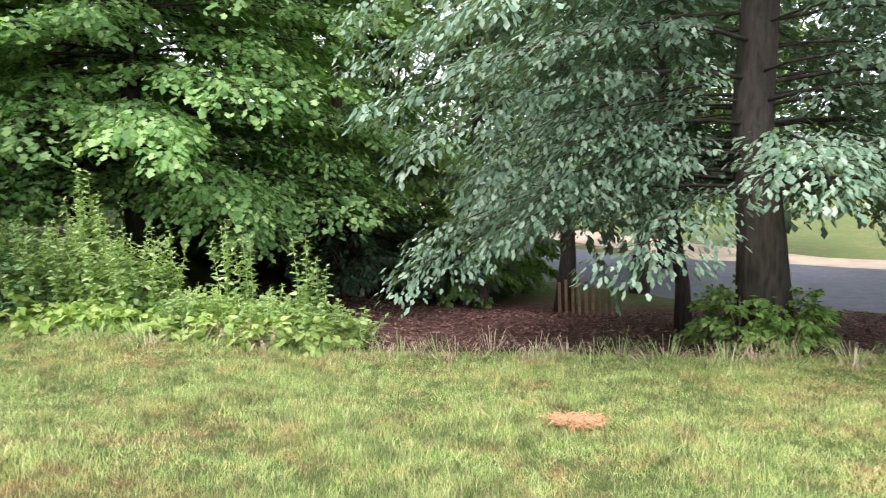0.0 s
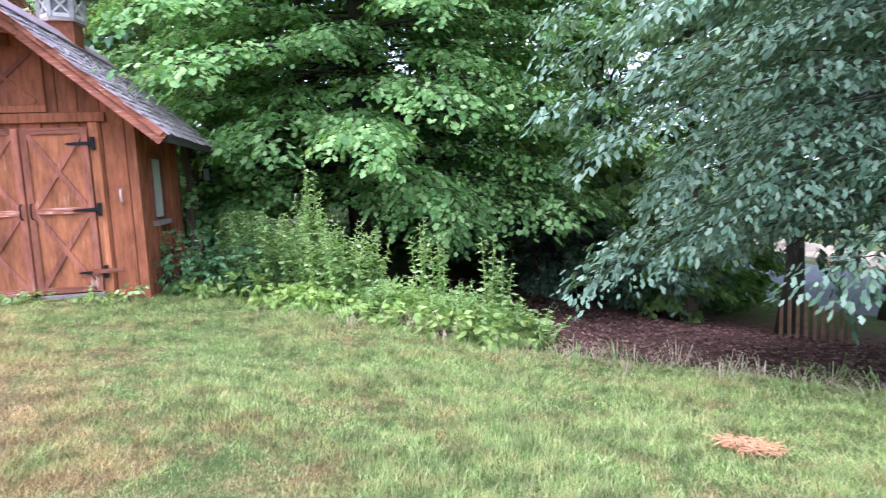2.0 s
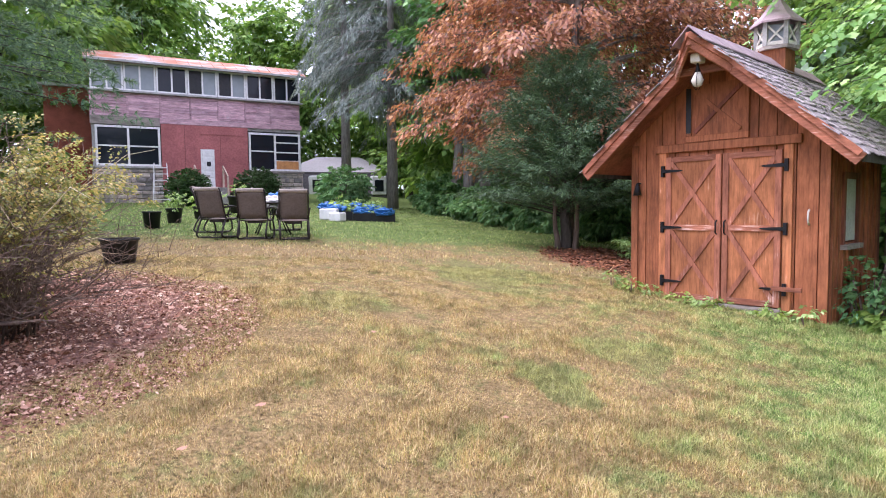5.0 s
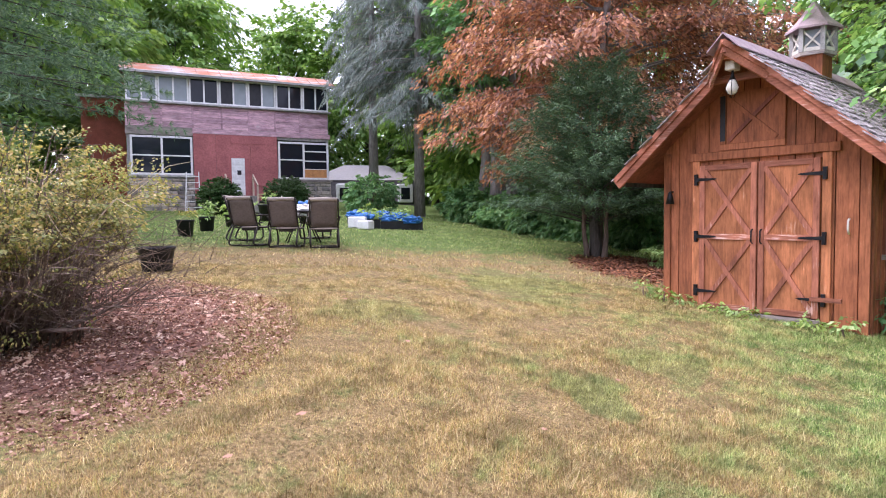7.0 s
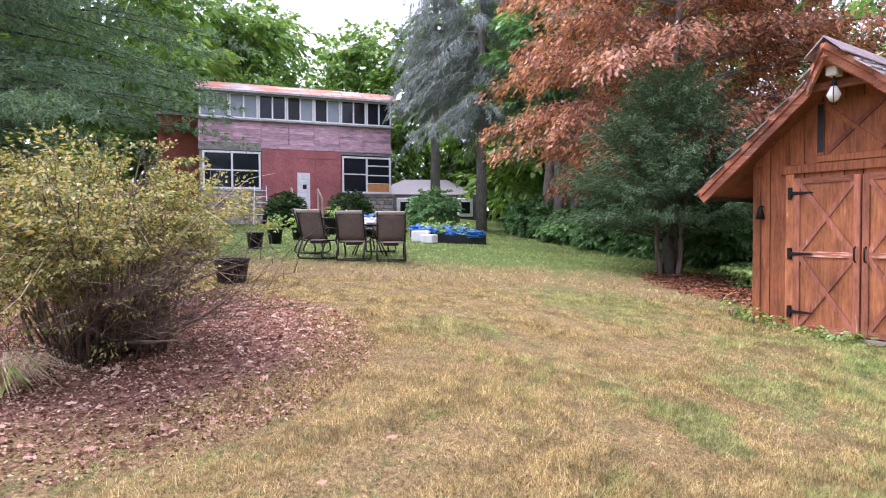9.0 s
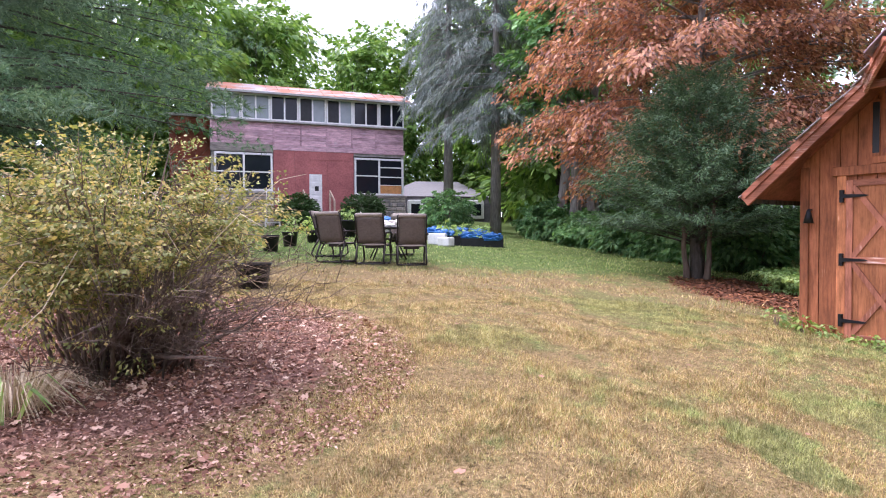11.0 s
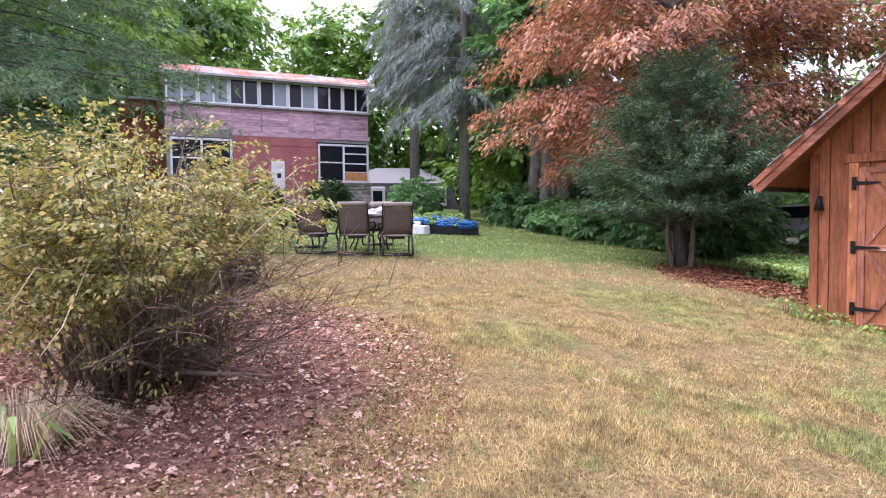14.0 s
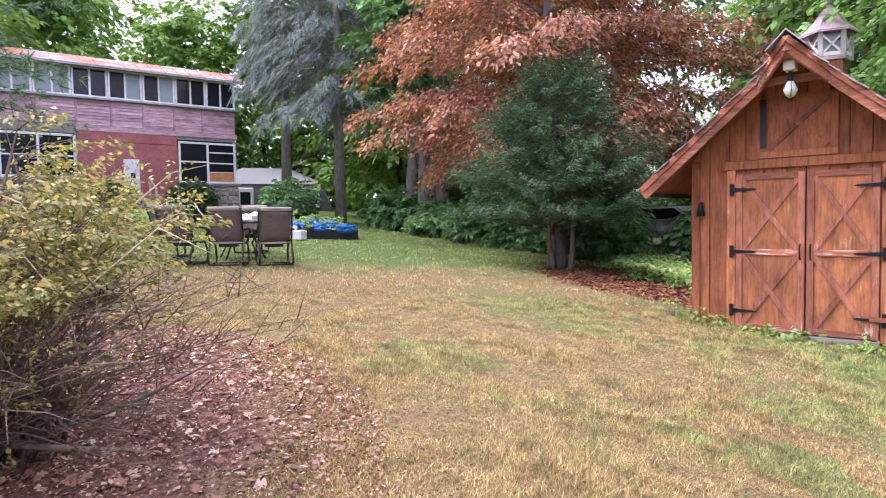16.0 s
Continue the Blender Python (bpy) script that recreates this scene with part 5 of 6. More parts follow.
    poly_mesh("foliage", v, len(RHOMB), M["leaf_bush"], t)
    c2, o2 = in_blobs([(-0.2, -0.6, 0.85, 1.2, 1.0, 0.75)], 260, 0.4)
    poly_mesh("foliage", sprays(c2, o2, 24, 0.27, 0.18, 0.030, RHOMB, 0.1, 0.9), len(RHOMB), M["leaf_bush"], t)
    bm = bmesh.new()
    limb(bm, rnd, (0.2, 0.25, 0.12), (1.0, 0.9, 0.12), 1.0, 0.022)
    limb(bm, rnd, (0.1, 0.3, 0.1), (0.6, 1.2, 0.25), 1.2, 0.018)
    part("low_branch", bm, M["twig"], t)
    return t


big_bush()


def tuft(name, x, y, r, h, n, mat, label, category, w=0.006, lean=0.8, seed=0):
    """A tuft of arching blades."""
    rg = np.random.default_rng(seed)
    t = thing(name, pose(x, y, gz(x, y)), label, category)
    a = rg.uniform(0, 2 * np.pi, n)
    q = rg.random(n) ** 0.5 * r * 0.4
    p = np.stack([q * np.cos(a), q * np.sin(a), np.full(n, -0.02)], -1)
    H = h * rg.uniform(0.5, 1, n)
    d = np.stack([np.cos(a), np.sin(a), np.zeros(n)], -1)
    s = np.stack([-np.sin(a), np.cos(a), np.zeros(n)], -1) * w
    ln = (r * lean * rg.uniform(0.3, 1, n))[:, None]
    mid = p + d * ln * 0.45 + np.stack([0 * H, 0 * H, H], -1)
    tip = p + d * ln + np.stack([0 * H, 0 * H, H * rg.uniform(0.1, 0.9, n)], -1)
    v = np.concatenate([np.stack([p - s, p + s, mid + s, mid - s], 1), np.stack([mid - s, mid + s, tip + s * 0.2, tip - s * 0.2], 1)]).reshape(-1, 3)
    poly_mesh("blade_tuft", v, 4, mat, t)
    return t


tuft("dead_grass_clump", -3.85, -2.1, 0.42, 0.26, 420, M["straw"], "clump of dead straw-coloured grass by the bush", "grass clump", 0.0022, 1.2, 1)
tuft("day_lily", -3.7, -2.05, 0.35, 0.3, 7, M["leaf_weed"], "green strap-leaved plant in the dead grass", "plant", 0.014, 1.0, 2)


def flat_scatter(name, n, place, size, shape, mat, label, seed, curl=0.35, lift=0.012):
    """Fallen leaves that lie at all angles on the ground."""
    rg = np.random.default_rng(seed)
    xy = place(rg, n)
    z = ground_z(xy[:, 0], xy[:, 1]) + lift + 0.02 * rg.random(len(xy))
    p = np.concatenate([xy, z[:, None]], 1)
    a = rg.uniform(0, 2 * np.pi, len(xy))
    way = np.stack([np.cos(a), np.sin(a), rg.normal(0.1, curl * 0.6, len(xy))], -1)
    nr = rg.normal(0, curl, (len(xy), 3)) + np.array([0, 0, 1.0])
    v = leaf_polys(p, way, nr, size * rg.uniform(0.5, 1.2, len(xy)), shape)
    return tagged(poly_mesh(name, v, len(shape), mat), label, "fallen leaves", kind="stuff")


def ring(cx, cy, rx, ry, power=0.5):
    def place(rg, n):
        a, q = rg.uniform(0, 2 * np.pi, n), rg.random(n) ** power
        return np.stack([cx + rx * q * np.cos(a), cy + ry * q * np.sin(a)], -1)
    return place


flat_scatter("leaf_litter", 3400, ring(-5.2, -2.3, 2.75, 2.3, 0.6), 0.052, LOBED, M["litter"], "brown dry leaves and chips on the mulch", 1)
flat_scatter("mulch_chips", 60000, ring(-5.1, -2.3, 3.0, 2.45, 0.6), 0.025, RHOMB, M["litter"], "small bark chips over the mulch bed", 2, 0.6)
flat_scatter("red_leaf_litter", 4200, ring(-11.4, 6.7, 3.2, 1.6, 0.6), 0.09, RHOMB, M["litter_red"], "rusty red fallen leaves under the yew", 3)
flat_scatter("wood_litter", 16000, lambda rg, n: np.stack([rg.uniform(-6, 9, n), rg.uniform(7.2, 16, n)], -1), 0.075, RHOMB, M["litter_dark"], "brown leaf litter on the woodland floor", 4, 0.4, 0.03)

# single pale leaves on the lawn
lone = [(-6.6, 0.55), (-3.05, 1.70), (-3.13, 0.39), (-4.62, -0.48), (-7.6, 1.4), (-6.9, -0.2), (-5.0, 1.1), (-4.1, 2.6), (-3.6, -0.25), (-8.6, 2.2), (-5.6, 2.5), (-2.6, 0.1)]
for i, (x, y) in enumerate(lone):
    rg = random.Random(i)
    e = np.array([[0, 0, 0.0]])
    v = leaf_polys(e, np.array([[math.cos(i * 2.1), math.sin(i * 2.1), 0.15]]), np.array([[0.2, 0.1, 1.0]]), np.array([rg.uniform(0.035, 0.065)]), LOBED)
    ob = poly_mesh("fallen_leaf", v, len(LOBED), M["litter"])
    ob.location = (x, y, gz(x, y) + 0.05)
    tagged(ob, "dry pale fallen leaf lying on the lawn", "leaf", "leaves on the lawn")


# ---- grass ----
def grass():
    rg = np.random.default_rng(5)

    def keep(xy):
        x, y = xy[:, 0], xy[:, 1]
        d = np.hypot((x + 5.3) / 2.6, (y + 2.5) / 2.15)
        m = (d > 0.95 + 0.2 * rg.random(len(x))) & ((y < 7.0 + 0.35 * rg.random(len(x))) | (x < -14))
        lx, ly = (x + 7.7) * 0.848 + (y - 5.39) * 0.53, -(x + 7.7) * 0.53 + (y - 5.39) * 0.848
        m &= ~((lx > -0.55) & (lx < 2.0) & (ly > -0.02) & (ly < 3.5))
        m &= np.hypot((x + 11.6) / 3.2, (y - 6.9) / 1.7) > 0.8 + 0.3 * rg.random(len(x))
        return xy[m]

    def sheet(name, n, r0, r1, hmin, hmax, wfac, label):
        r = r0 + (r1 - r0) * rg.random(n)
        a = np.radians(np.where(rg.random(n) < 0.86, rg.uniform(30, 212, n), rg.uniform(0, 360, n)))
        xy = keep(np.stack([-0.5 + r * np.cos(a), 0.3 + r * np.sin(a)], -1))
        n = len(xy)
        r = np.hypot(xy[:, 0] + 0.5, xy[:, 1] - 0.3)
        b = rg.uniform(0, 2 * np.pi, n)
        tuftness = 0.6 + 0.5 * np.sin(xy[:, 0] * 3.1 + 2 * np.sin(xy[:, 1] * 1.7)) * np.sin(xy[:, 1] * 2.7 + np.cos(xy[:, 0] * 2.3))
        h = rg.uniform(hmin, hmax, n) * np.clip(tuftness + 0.35, 0.6, 1.4) * (1 + 0.5 * (rg.random(n) < 0.04)) * np.interp(xy[:, 1] + 0.42 * xy[:, 0], [0.5, 3.5], [1.0, 1.5])
        p = np.concatenate([xy, (ground_z(xy[:, 0], xy[:, 1]) - 0.01)[:, None]], 1)
        s = np.stack([np.cos(b), np.sin(b), 0 * b], -1) * ((0.0011 + wfac * r) * rg.uniform(0.6, 1.4, n))[:, None]
        ln = np.stack([-np.sin(b), np.cos(b), 0 * b], -1) * (h * rg.normal(0, 1.15, n))[:, None]
        tip = p + ln + np.stack([0 * h, 0 * h, h], -1)
        v = np.stack([p - s, p + s, tip], 1).reshape(-1, 3)
        tagged(poly_mesh(name, v, 3, M["blade"]), label, "grass", kind="stuff")

    sheet("lawn_grass", 1350000, 1.0, 9.5, 0.016, 0.044, 0.00034, "short lawn grass, part green and part dry")
    sheet("far_lawn_grass", 260000, 9.0, 30, 0.03, 0.06, 0.0005, "far lawn grass, greener by the beds")


grass()
# rough fringe where the lawn meets the wood
for i in range(46):
    x = -4.6 + 8.6 * i / 45
    tuft("grass_tuft", x, 6.98 + 0.3 * math.sin(i * 1.9), 0.34, 0.20 + 0.10 * math.sin(i * 2.7), 30, M["straw"] if i % 2 == 0 else M["leaf_weed"], "tuft of long grass at the lawn's edge", "grass tuft", 0.0024, 1.2, 200 + i)
flat_scatter("straw_patch", 420, ring(0.42, 4.76, 0.20, 0.15), 0.09, NEEDLE * np.array([1, 1.4]), plain("orange_straw", (0.55, 0.30, 0.15), 0.9), "small patch of dead orange grass", 9, 0.4, 0.05)


# ---- weeds ----
def weed(x, y, h, seed, mat, label, stems=5, spread=0.25, size=0.10):
    rnd = random.Random(seed)
    t = thing("weed_plant", pose(x, y, gz(x, y)), label, "weed", "weeds by the shed")
    bm = bmesh.new()
    cen, out = [], []
    for s in range(stems):
        a = rnd.uniform(0, 2 * math.pi)
        hh = h * rnd.uniform(0.6, 1)
        e = Vector((spread * math.cos(a) * rnd.random(), spread * math.sin(a) * rnd.random(), hh))
        b0 = Vector((e.x * 0.3, e.y * 0.3, -0.03))
        tube(bm, [b0, b0.lerp(e, 0.5), e], [0.007, 0.005, 0.002], 4)
        k = int(hh / 0.035)
        for i in range(k):
            f = 0.15 + 0.85 * i / k
            g = i * 2.4 + seed
            cen.append(tuple(b0.lerp(e, f)))
            out.append((math.cos(g), math.sin(g), 0.5 - 0.3 * (1 - f)))
    part("stem", bm, M["leaf_weed"], t)
    cen, out = np.array(cen), np.array(out)
    n = len(cen)
    v = []
    rg = np.random.default_rng(seed)
    for rep in range(3):
        o = out + rg.normal(0, 0.4, (n, 3))
        v.append(leaf_polys(cen, o, rg.normal(0, 0.4, (n, 3)) + np.array([0, 0, 1.0]), size * rg.uniform(0.5, 1.4, n) * (1.35 - 0.85 * np.clip(cen[:, 2] / h, 0, 1)), RHOMB * np.array([1, 0.75])))
    poly_mesh("leaves", np.concatenate(v), 4, mat, t)


weed(-4.68, 7.9, 1.95, 1, M["leaf_weed"], "tall pale green weed with a pointed spire", 11, 0.26)
weed(-4.45, 7.8, 1.5, 2, M["leaf_weed"], "tall pale green weed beside the spire", 9, 0.28)
rw = random.Random(77)
for i in range(88):
    f = rw.random()
    x = -6.0 + 4.4 * f
    tall = rw.uniform(0.7, 1.35) if x < -3.9 else rw.uniform(0.3, 0.62)
    weed(x, 7.35 + rw.uniform(0, 0.9) + 0.25 * (1 - f), tall, 10 + i, M["leaf_weed"] if i % 4 else M["leaf_lime"], "leafy green weed in a thicket", 7, 0.42, 0.10)
for i, (x, y, h) in enumerate(((-3.2, 8.3, 1.5), (-2.9, 8.2, 1.35), (-2.2, 8.0, 1.25), (-2.0, 7.9, 1.05), (-5.4, 8.6, 1.3), (-5.2, 8.3, 1.15))):
    weed(x, y, h, 60 + i, M["leaf_weed"], "tall stemmed weed at the wood's edge", 4, 0.18)
for i in range(26):
    x = -6.0 + 4.4 * rw.random() ** 1.4
    shrub("broadleaf_weed", x, 7.0 + 0.5 * rw.random(), 0.24, 0.2, rw.uniform(0.16, 0.36), M["leaf_lime"], "low broad-leaved lime green weed", 26, 6, 0.11, RHOMB * np.array([1, 1.2]), 3, 0.16, 0.1, 0.3, 300 + i, "weed", 0.0, "lime weeds")
for i in range(10):
    shrub("shed_vine", -6.15 + 0.16 * i, 7.0 + 0.27 * i * 0.6, 0.3, 0.25, 0.75 + 0.25 * math.sin(i * 1.7), M["leaf_hedge"], "dark green vine growing by the shed wall", 40, 10, 0.08, RHOMB, 5, 0.2, 0.1, 0.2, 340 + i, "vine", 0.0, "vines by the shed")
for i in range(9):
    p = shed.matrix_world @ Vector((-0.75 + 0.33 * i + 0.1 * math.sin(i * 2.3), -0.22 - 0.1 * math.sin(i * 1.9), 0))
    shrub("shed_foot_weed", p.x, p.y, 0.15, 0.12, 0.12 + 0.12 * (i in (0, 1, 8)), M["leaf_lime"] if i % 2 else M["leaf_weed"], "small green weed at the shed's foot", 16, 6, 0.06, RHOMB, 3, 0.1, 0.06, 0.3, 380 + i, "weed", 0.0, "weeds at the shed's foot")
# ferns under the yew
for i in range(30):
    rf = random.Random(400 + i)
    x = -13.8 + 4.6 * rf.random()
    y = 6.9 - 0.22 * (x + 11) + 1.3 * rf.random()
    t = thing("fern", pose(x, y, gz(x, y)), "green fern with arching fronds in the shade", "fern", "ferns under the yew")
    cen, out = [], []
    for fr in range(8):
        a = fr * 0.785 + rf.random()
        for s in range(9):
            q = s / 9
            cen.append((math.cos(a) * 0.45 * q, math.sin(a) * 0.45 * q, 0.42 * math.sin(q * 2.2)))
            out.append((-math.sin(a) if s % 2 else math.sin(a), math.cos(a) if s % 2 else -math.cos(a), 0.0))
    poly_mesh("fronds", sprays(np.array(cen), np.array(out), 5, 0.13, 0.04, 0.09, RHOMB * np.array([1, 0.6]), 0.1, 0.3), 4, M["leaf_weed"] if i % 3 else M["leaf_lime"], t)


# ---- patio set ----
M["sling"] = plain("taupe_sling_fabric", (0.105, 0.08, 0.065), 0.85, 0, 0.12, 3)
M["flap"] = plain("faded_taupe_flap", (0.30, 0.255, 0.22), 0.9, 0, 0.2, 5)
M["bronze"] = plain("dark_bronze_frame", (0.035, 0.028, 0.026), 0.4, 0.5, 0.3)
M["canvas"] = plain("off_white_canvas", (0.66, 0.62, 0.57), 0.9, 0, 0.1, 4)


def sheet_along(profile, x0, x1, bow=0.0, thick=0.012, cols=7):
    """A slung panel: a profile in y and z, stretched from x0 to x1."""
    bm = bmesh.new()
    lay = []
    for off in (0, thick):
        rows = []
        for y, z in profile:
            rows.append([bm.verts.new((x0 + (x1 - x0) * i / cols, y + off + bow * math.sin(math.pi * i / cols), z - 0.4 * bow * math.sin(math.pi * i / cols))) for i in range(cols + 1)])
        for a, b in zip(rows, rows[1:]):
            for i in range(cols):
                bm.faces.new((a[i], a[i + 1], b[i + 1], b[i])).smooth = True
        lay.append(rows)
    for r in (0, -1):
        for i in range(cols):
            bm.faces.new((lay[0][r][i], lay[0][r][i + 1], lay[1][r][i + 1], lay[1][r][i]))
    for i in (0, cols):
        for a in range(len(profile) - 1):
            bm.faces.new((lay[0][a][i], lay[0][a + 1][i], lay[1][a + 1][i], lay[1][a][i]))
    return bm


def patio_chair(m, label):
    """A high-backed sling rocker; its front looks along local y."""
    t = thing("patio_chair", m, label, "chair", "chairs round the garden table")
    back = [(-0.20, 0.42), (-0.24, 0.55), (-0.29, 0.72), (-0.34, 0.88), (-0.38, 1.00)]
    part("backrest", sheet_along(back, -0.27, 0.27, -0.03), M["sling"], t)
    part("seat", sheet_along([(-0.20, 0.40), (-0.05, 0.385), (0.12, 0.40), (0.27, 0.43)], -0.27, 0.27, 0.02), M["sling"], t)
    part("back_cover", sheet_along([(-0.40, 0.975), (-0.425, 1.03), (-0.40, 1.05), (-0.37, 1.03), (-0.345, 0.92)], -0.275, 0.275, 0.0, 0.015), M["flap"], t, "faded cushion flap folded over the top")
    for x in (-0.29, 0.29):
        part("side_frame", tube(bmesh.new(), [(x, 0.30, 0.42), (x, 0.1, 0.39), (x, -0.17, 0.40), (x, -0.24, 0.55), (x, -0.34, 0.88), (x, -0.39, 1.02)], 0.017, 8), M["bronze"], t)
        part("armrest", tube(bmesh.new(), [(x * 1.1, -0.27, 0.64), (x * 1.15, -0.05, 0.66), (x * 1.15, 0.2, 0.64), (x * 1.12, 0.27, 0.58), (x, 0.22, 0.42)], 0.02, 8), M["bronze"], t)
        part("leg", tube(bmesh.new(), [(x, 0.20, 0.41), (x, 0.30, 0.25), (x, 0.31, 0.09), (x, 0.24, 0.022), (x, -0.05, 0.018)], 0.02, 8), M["bronze"], t)
        part("leg", tube(bmesh.new(), [(x, -0.18, 0.41), (x, -0.30, 0.22), (x, -0.36, 0.08), (x, -0.30, 0.022), (x, -0.05, 0.018)], 0.02, 8), M["bronze"], t)
    for y in (-0.31, 0.25):
        part("foot_bar", tube(bmesh.new(), [(-0.29, y, 0.022), (0.29, y, 0.022)], 0.018, 6), M["bronze"], t)
    part("spring_plate", one(-0.16, 0.16, -0.1, 0.14, 0.33, 0.385, 0.01), M["bronze"], t)
    part("top_bar", tube(bmesh.new(), [(-0.29, -0.39, 1.02), (0.29, -0.39, 1.02)], 0.014, 6), M["bronze"], t)
    part("back_bar", tube(bmesh.new(), [(-0.29, -0.21, 0.44), (0.29, -0.21, 0.44)], 0.014, 6), M["bronze"], t)
    return t


def at(x, y, rz, lift=0.0):
    return pose(x, y, gz(x, y) + lift, 0, 0, rz)


chair = patio_chair(at(-13.30, -0.78, 80), "brown sling patio chair with its back turned")
copy_thing(chair, at(-13.42, -1.55, 66))
copy_thing(chair, at(-13.2, 0.0, 94))
copy_thing(chair, at(-14.6, -1.85, -10))
copy_thing(chair, at(-15.75, -0.35, -105))
TX, TY = -14.45, -0.55
table = thing("garden_table", at(TX, TY, 10), "round glass-topped garden table with bronze frame", "table")
part("tabletop", tube(bmesh.new(), [(0, 0, 0.715), (0, 0, 0.73)], 0.70, 40), M["glass_pale"], table)
bm = bmesh.new()
for i in range(24):
    a, b = 2 * math.pi * i / 24, 2 * math.pi * (i + 1) / 24
    tube(bm, [(0.71 * math.cos(a), 0.71 * math.sin(a), 0.72), (0.71 * math.cos(b), 0.71 * math.sin(b), 0.72)], 0.018, 6)
part("rim", bm, M["bronze"], table)
for i in range(4):
    a = math.pi / 4 + i * math.pi / 2
    c, s = math.cos(a), math.sin(a)
    part("leg", tube(bmesh.new(), [(0.62 * c, 0.62 * s, 0.71), (0.5 * c, 0.5 * s, 0.5), (0.35 * c, 0.35 * s, 0.3), (0.52 * c, 0.52 * s, 0.015)], 0.018, 8), M["bronze"], table)


def crumpled(name, m, rx, ry, h, mat, label, category, seed, group=""):
    """A heaped or crumpled cloth."""
    bm = bmesh.new()
    bmesh.ops.create_icosphere(bm, subdivisions=4, radius=1)
    for v in bm.verts:
        n = noise.noise(v.co * 2.3 + Vector((seed, 0, 0))) * 0.45 + noise.noise(v.co * 6 + Vector((0, seed, 0))) * 0.16
        v.co = Vector((v.co.x * rx * (1 + n), v.co.y * ry * (1 + n), max(0.0, v.co.z * 0.6 + 0.4) * h * (1 + n)))
    ob = obj(name, bm, mat)
    ob.matrix_world = m
    return tagged(ob, label, category, group)


crumpled("tablecloth", pose(TX + 0.1, TY + 0.2, gz(TX, TY) + 0.73), 0.42, 0.35, 0.16, M["canvas"], "crumpled off-white cloth heaped on the table", "cloth", 2)

# ---- beds, pots and shrubs by the house ----
PLANTERS = [(-20.6, 2.15, 1.4, 0), (-21.6, 1.0, 1.2, 5), (-22.6, 1.9, 1.3, 0), (-20.4, 1.1, 0.6, 10)]
for i, (x, y, w, rz) in enumerate(PLANTERS):
    t = thing("raised_planter", at(x, y, 95 + rz), "low black raised bed with blue tarp and plants", "planter", "black planters")
    bm = bmesh.new()
    block(bm, -w / 2, w / 2, -0.3, -0.26, -0.1, 0.26), block(bm, -w / 2, w / 2, 0.26, 0.3, -0.1, 0.26)
    block(bm, -w / 2, -w / 2 + 0.04, -0.26, 0.26, -0.1, 0.26), block(bm, w / 2 - 0.04, w / 2, -0.26, 0.26, -0.1, 0.26)
    part("bed_frame", bm, M["black"], t)
    part("soil", one(-w / 2 + 0.04, w / 2 - 0.04, -0.26, 0.26, -0.05, 0.2), M["bark_dark"], t)
    for k in range(2 if w > 1 else 1):
        crumpled("tarp", at(x + 0.1 * k, y - w / 4 + k * w / 2, 20 * k, 0.2), 0.36, 0.34, 0.24, M["blue"], "crumpled bright blue tarp over a planter", "tarp", 10 + i * 2 + k, "blue tarps")
    shrub("bed_plant", x - 0.2, y, 0.35, 0.3, 0.45, M["leaf_lime"] if i % 2 else M["leaf_weed"], "leafy pale green plant in a planter", 40, 12, 0.1, RHOMB, 5, 0.2, 0.1, 0.2, 500 + i, "plant", 0.15, "bed plants")
box = tagged(obj("storage_box", one(-0.28, 0.28, -0.2, 0.2, 0, 0.36, 0.03), M["white"]), "white plastic storage box on the grass", "box")
box.matrix_world = at(-19.9, 0.72, 80)
box2 = tagged(obj("storage_box", one(-0.2, 0.2, -0.2, 0.2, 0, 0.28, 0.03), M["white"]), "small white plastic tub on the grass", "box")
box2.matrix_world = at(-19.5, 0.98, 60)


def pot(x, y, r, h, mat, label, plant=None, seed=1):
    t = thing("plant_pot", at(x, y, 0), label, "pot", "plant pots")
    bm = tube(bmesh.new(), [(0, 0, 0), (0, 0, h * 0.9), (0, 0, h * 0.9), (0, 0, h), (0, 0, h), (0, 0, h * 0.85)], [r * 0.8, r, r * 1.08, r * 1.08, r * 0.95, r * 0.9], 18)
    part("pot", bm, mat, t)
    if plant:
        cen, out = in_blobs([(0, 0, h + 0.2, r * 1.1, r * 1.1, 0.25)], 40, 0.5)
        poly_mesh("plant", sprays(cen, out, 8, 0.16, 0.08, 0.08, RHOMB, 0.3, 0.6), 4, plant, t)


pot(-17.6, -3.4, 0.21, 0.4, M["black"], "large black plastic plant pot", M["leaf_weed"])
pot(-16.0, -3.55, 0.21, 0.42, M["black"], "large black plastic plant pot with seedling")
pot(-8.9, -2.1, 0.24, 0.34, M["black"], "large black plastic plant pot by the mulch")
pot(-19.5, -3.1, 0.2, 0.38, M["black"], "large black plastic plant pot", M["leaf_lime"])
pot(-22.5, -2.4, 0.35, 0.6, M["black"], "black barrel pot by the steps", M["leaf_weed"])
pot(-20.9, -3.0, 0.22, 0.4, plain("green_plastic", (0.03, 0.12, 0.06), 0.5), "dark green plastic pot", M["leaf_weed"])
for i, (x, y, r, h) in enumerate(((-26.6, -4.9, 0.95, 1.5), (-27.6, -2.3, 1.1, 1.55))):
    shrub("boxwood", x, y, r, r, h, M["leaf_box"], "clipped dark green boxwood mound by the house", 900, 26, 0.07, RHOMB, 10, 0.12, 0.09, 0.0, 520 + i, "shrub", 0.0, "boxwoods")
shrub("flowering_shrub", -27.0, 1.3, 1.2, 1.1, 1.7, M["leaf_hedge"], "rounded green shrub in front of the grey house", 260, 40, 0.12, RHOMB, 12, 0.4, 0.2, 0.3, 530)
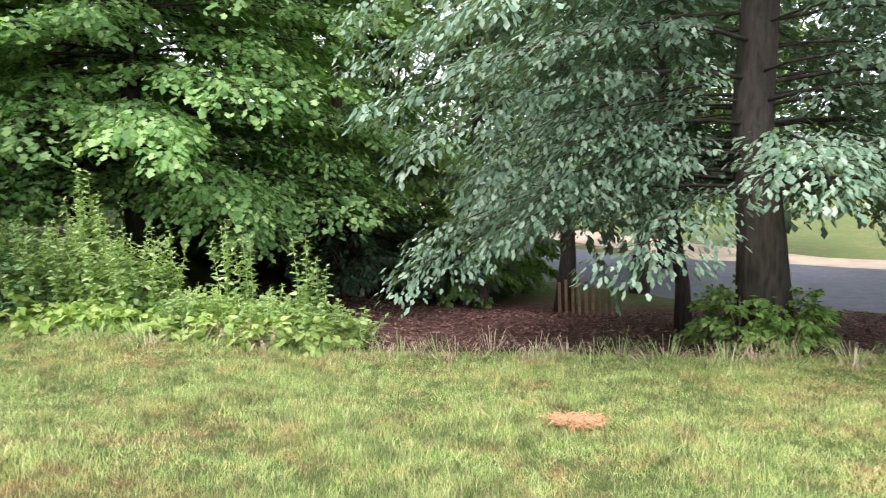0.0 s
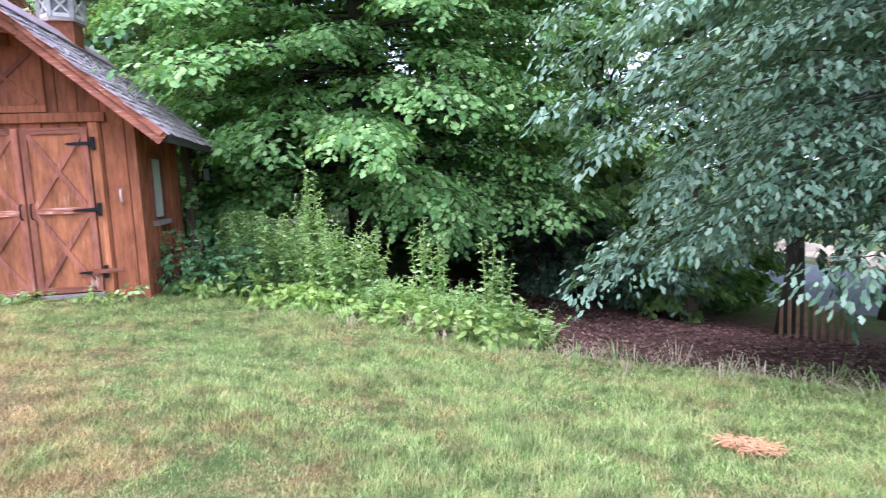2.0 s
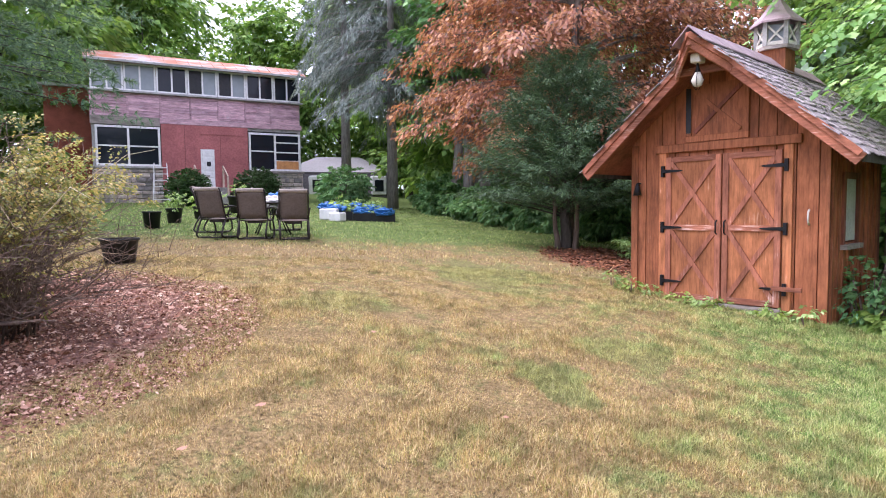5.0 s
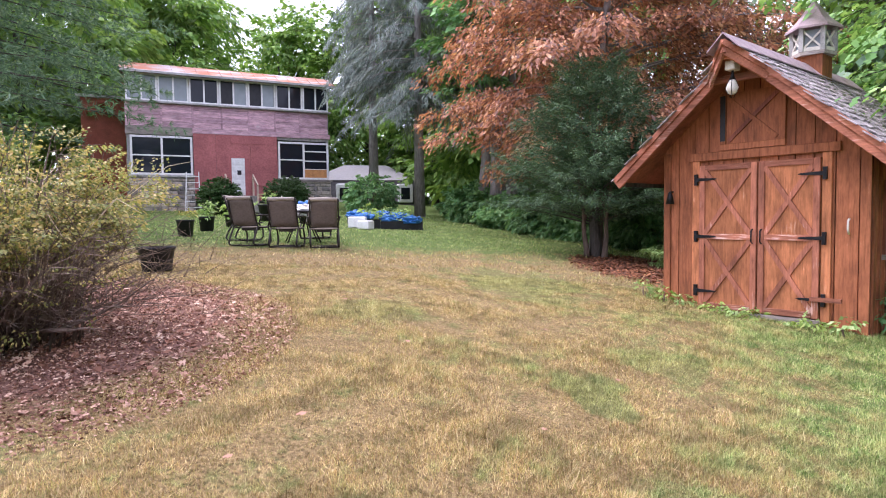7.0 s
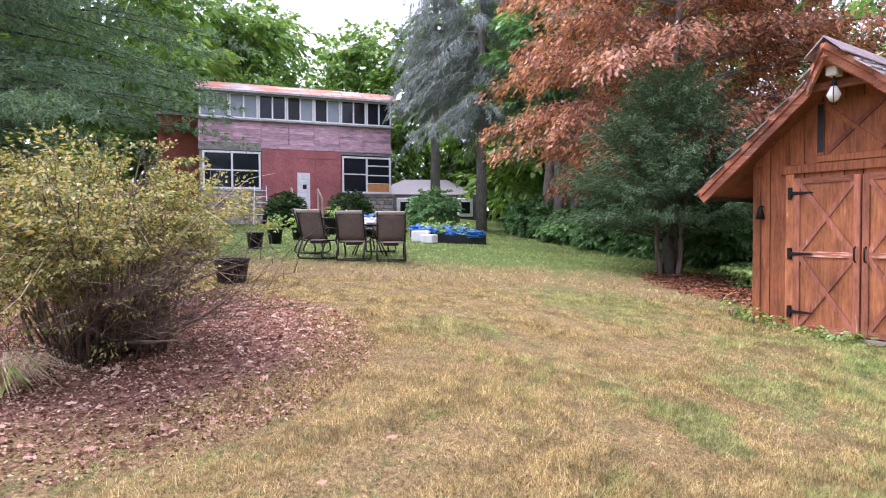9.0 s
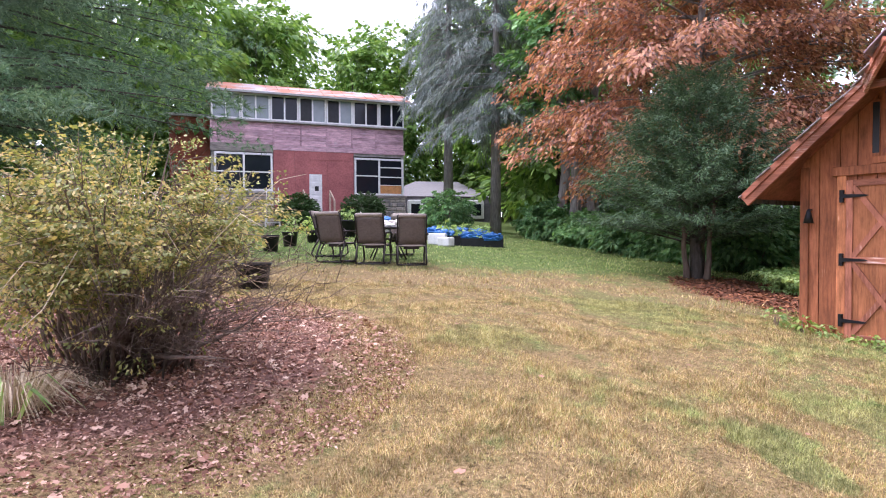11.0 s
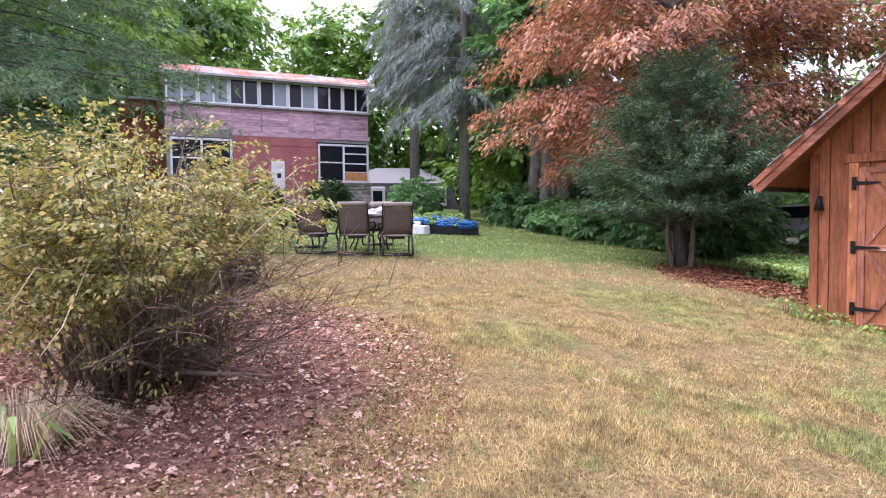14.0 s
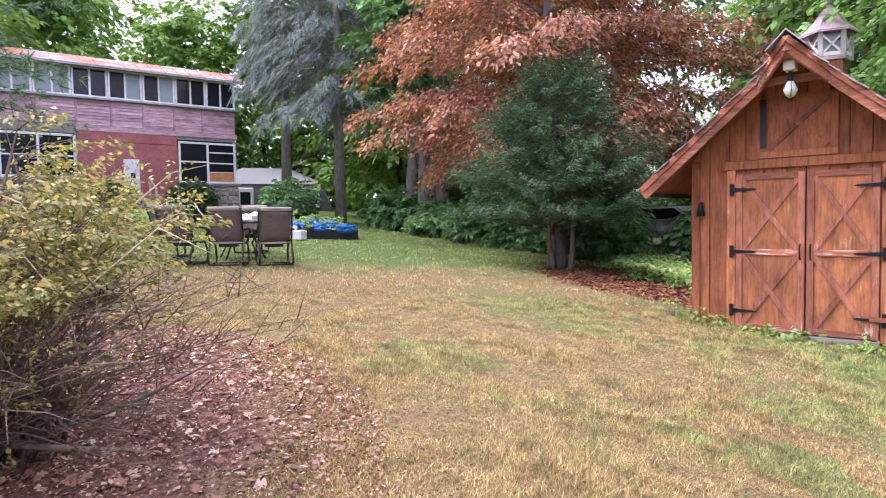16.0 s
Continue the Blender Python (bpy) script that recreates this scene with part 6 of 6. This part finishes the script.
crumpled("tarp", at(-21.6, -0.9, 0, 0.35), 0.5, 0.4, 0.4, M["blue"], "bright blue tarp heap behind the chairs", "tarp", 30, "blue tarps")
cart = thing("garden_cart", at(-21.6, -0.9, 70), "low grey garden cart under a blue tarp", "cart")
part("tray", one(-0.6, 0.6, -0.4, 0.4, 0.22, 0.36, 0.03), M["grey_paint"], cart)
for x in (-0.4, 0.4):
    for y in (-0.42, 0.42):
        part("wheel", tube(bmesh.new(), [(x, y - 0.03, 0.14), (x, y + 0.03, 0.14)], 0.14, 16), M["black"], cart)
part("pull_handle", tube(bmesh.new(), [(-0.6, 0, 0.3), (-0.95, 0.1, 0.7), (-1.1, 0.12, 0.95)], 0.02, 6), M["cream"], cart)

# ---- ladder ----
lx, ly = -28.4, -6.4
ladder = thing("step_ladder", at(lx, ly, 100), "white folding step ladder against the house", "ladder")
for x in (-0.25, 0.25):
    part("rail", beam(bmesh.new(), (x * 1.2, -0.45, 0), (x, 0, 1.75), 0.03, 0.07), M["white"], ladder)
    part("rear_rail", beam(bmesh.new(), (x * 1.2, 0.45, 0), (x, 0.04, 1.72), 0.03, 0.05), M["white"], ladder)
for i in range(6):
    f = (i + 0.7) / 6.4
    part("tread", one(-0.27, 0.27, -0.45 * (1 - f) - 0.05, -0.45 * (1 - f) + 0.05, 1.75 * f - 0.015, 1.75 * f + 0.015), M["white"], ladder)

# ---- fence, lantern, stakes, car ----
fence = thing("rail_fence", pose(-6.9, 9.4, gz(-6.9, 9.4), 0, 0, 20), "old rail fence behind the shed in weeds", "fence")
for i in range(2):
    part("post", one(i * 1.0 - 0.05, i * 1.0 + 0.05, -0.05, 0.05, -0.2, 1.05), M["bark_brown"], fence)
for z in (0.98, 0.35):
    part("rail", tube(bmesh.new(), [(-0.2, 0, z), (0.6, 0.02, z + 0.02), (1.5, 0, z - 0.02)], 0.035, 7), M["bark_grey"], fence)
for i in range(7):
    part("picket", one(i * 0.19, i * 0.19 + 0.09, 0.04, 0.06, 0.05, 0.75), M["bark_brown"], fence)
lan = thing("lantern", shed.matrix_world @ Matrix.Translation((WR + 0.22, 3.3, 0)), "small black lantern hung under the shed eave", "lantern")
part("body", one(-0.06, 0.06, -0.06, 0.06, 1.42, 1.60, 0.008), M["glass_pale"], lan)
for x in (-0.06, 0.06):
    for y in (-0.06, 0.06):
        part("corner_bar", one(x - 0.012, x + 0.012, y - 0.012, y + 0.012, 1.40, 1.62), M["iron"], lan)
bm = tube(bmesh.new(), [(0, 0, 1.62), (0, 0, 1.66), (0, 0, 1.72), (0, 0, 1.84)], [0.10, 0.07, 0.02, 0.006], 8)
part("cap", bm, M["iron"], lan)
part("base", one(-0.08, 0.08, -0.08, 0.08, 1.38, 1.41), M["iron"], lan)
stakes = thing("picket_fence", pose(1.9, 15.0, gz(1.9, 15.0), 0, 0, -12), "short run of pale wooden stakes in the woods", "fence")
for i in range(9):
    part("stake", one(i * 0.15, i * 0.15 + 0.07, -0.02, 0.02, -0.2, 0.75 + 0.08 * math.sin(i * 2.3), 0.01), plain("pale_stake_wood", (0.30, 0.19, 0.11), 0.8) if i == 0 else bpy.data.materials["pale_stake_wood"], stakes)


def parked_car(x, y, rz, col, label):
    t = thing("parked_car", at(x, y, rz), label, "car", "parked cars")
    body = [(-2.1, 0.35), (-2.15, 0.75), (-1.9, 0.9), (-1.1, 0.98), (-0.5, 1.42), (0.9, 1.45), (1.55, 1.0), (2.1, 0.92), (2.15, 0.4)]
    bm = prism(bmesh.new(), body, -0.85, 0.85)
    bmesh.ops.bevel(bm, geom=list(bm.edges), offset=0.05, segments=2, affect="EDGES")
    part("body", bm, col, t)
    for y0 in (-0.87, 0.855):
        part("side_window", prism(bmesh.new(), [(-0.95, 1.0), (-0.45, 1.36), (0.85, 1.38), (1.3, 1.02)], y0, y0 + 0.015), M["glass"], t)
    for wx in (-1.35, 1.35):
        for wy in (-0.8, 0.62):
            w = part("wheel", tube(bmesh.new(), [(wx, wy, 0.33), (wx, wy + 0.2, 0.33)], 0.33, 20), M["black"], t)
            part("rim", tube(bmesh.new(), [(wx, wy - 0.01, 0.33), (wx, wy + 0.21, 0.33)], 0.19, 14), M["grey_paint"], w)


silver = plain("silver_car_paint", (0.62, 0.64, 0.66), 0.25, 0.5, 0.05, 1, 0.5)
parked_car(-20.0, 13.6, 30, silver, "silver car parked beyond the shrubs")
strip("driveway", (-44, 9), (-12, 19), 4.0, 0.05, M["gravel"], "pale gravel drive beyond the shrubs")
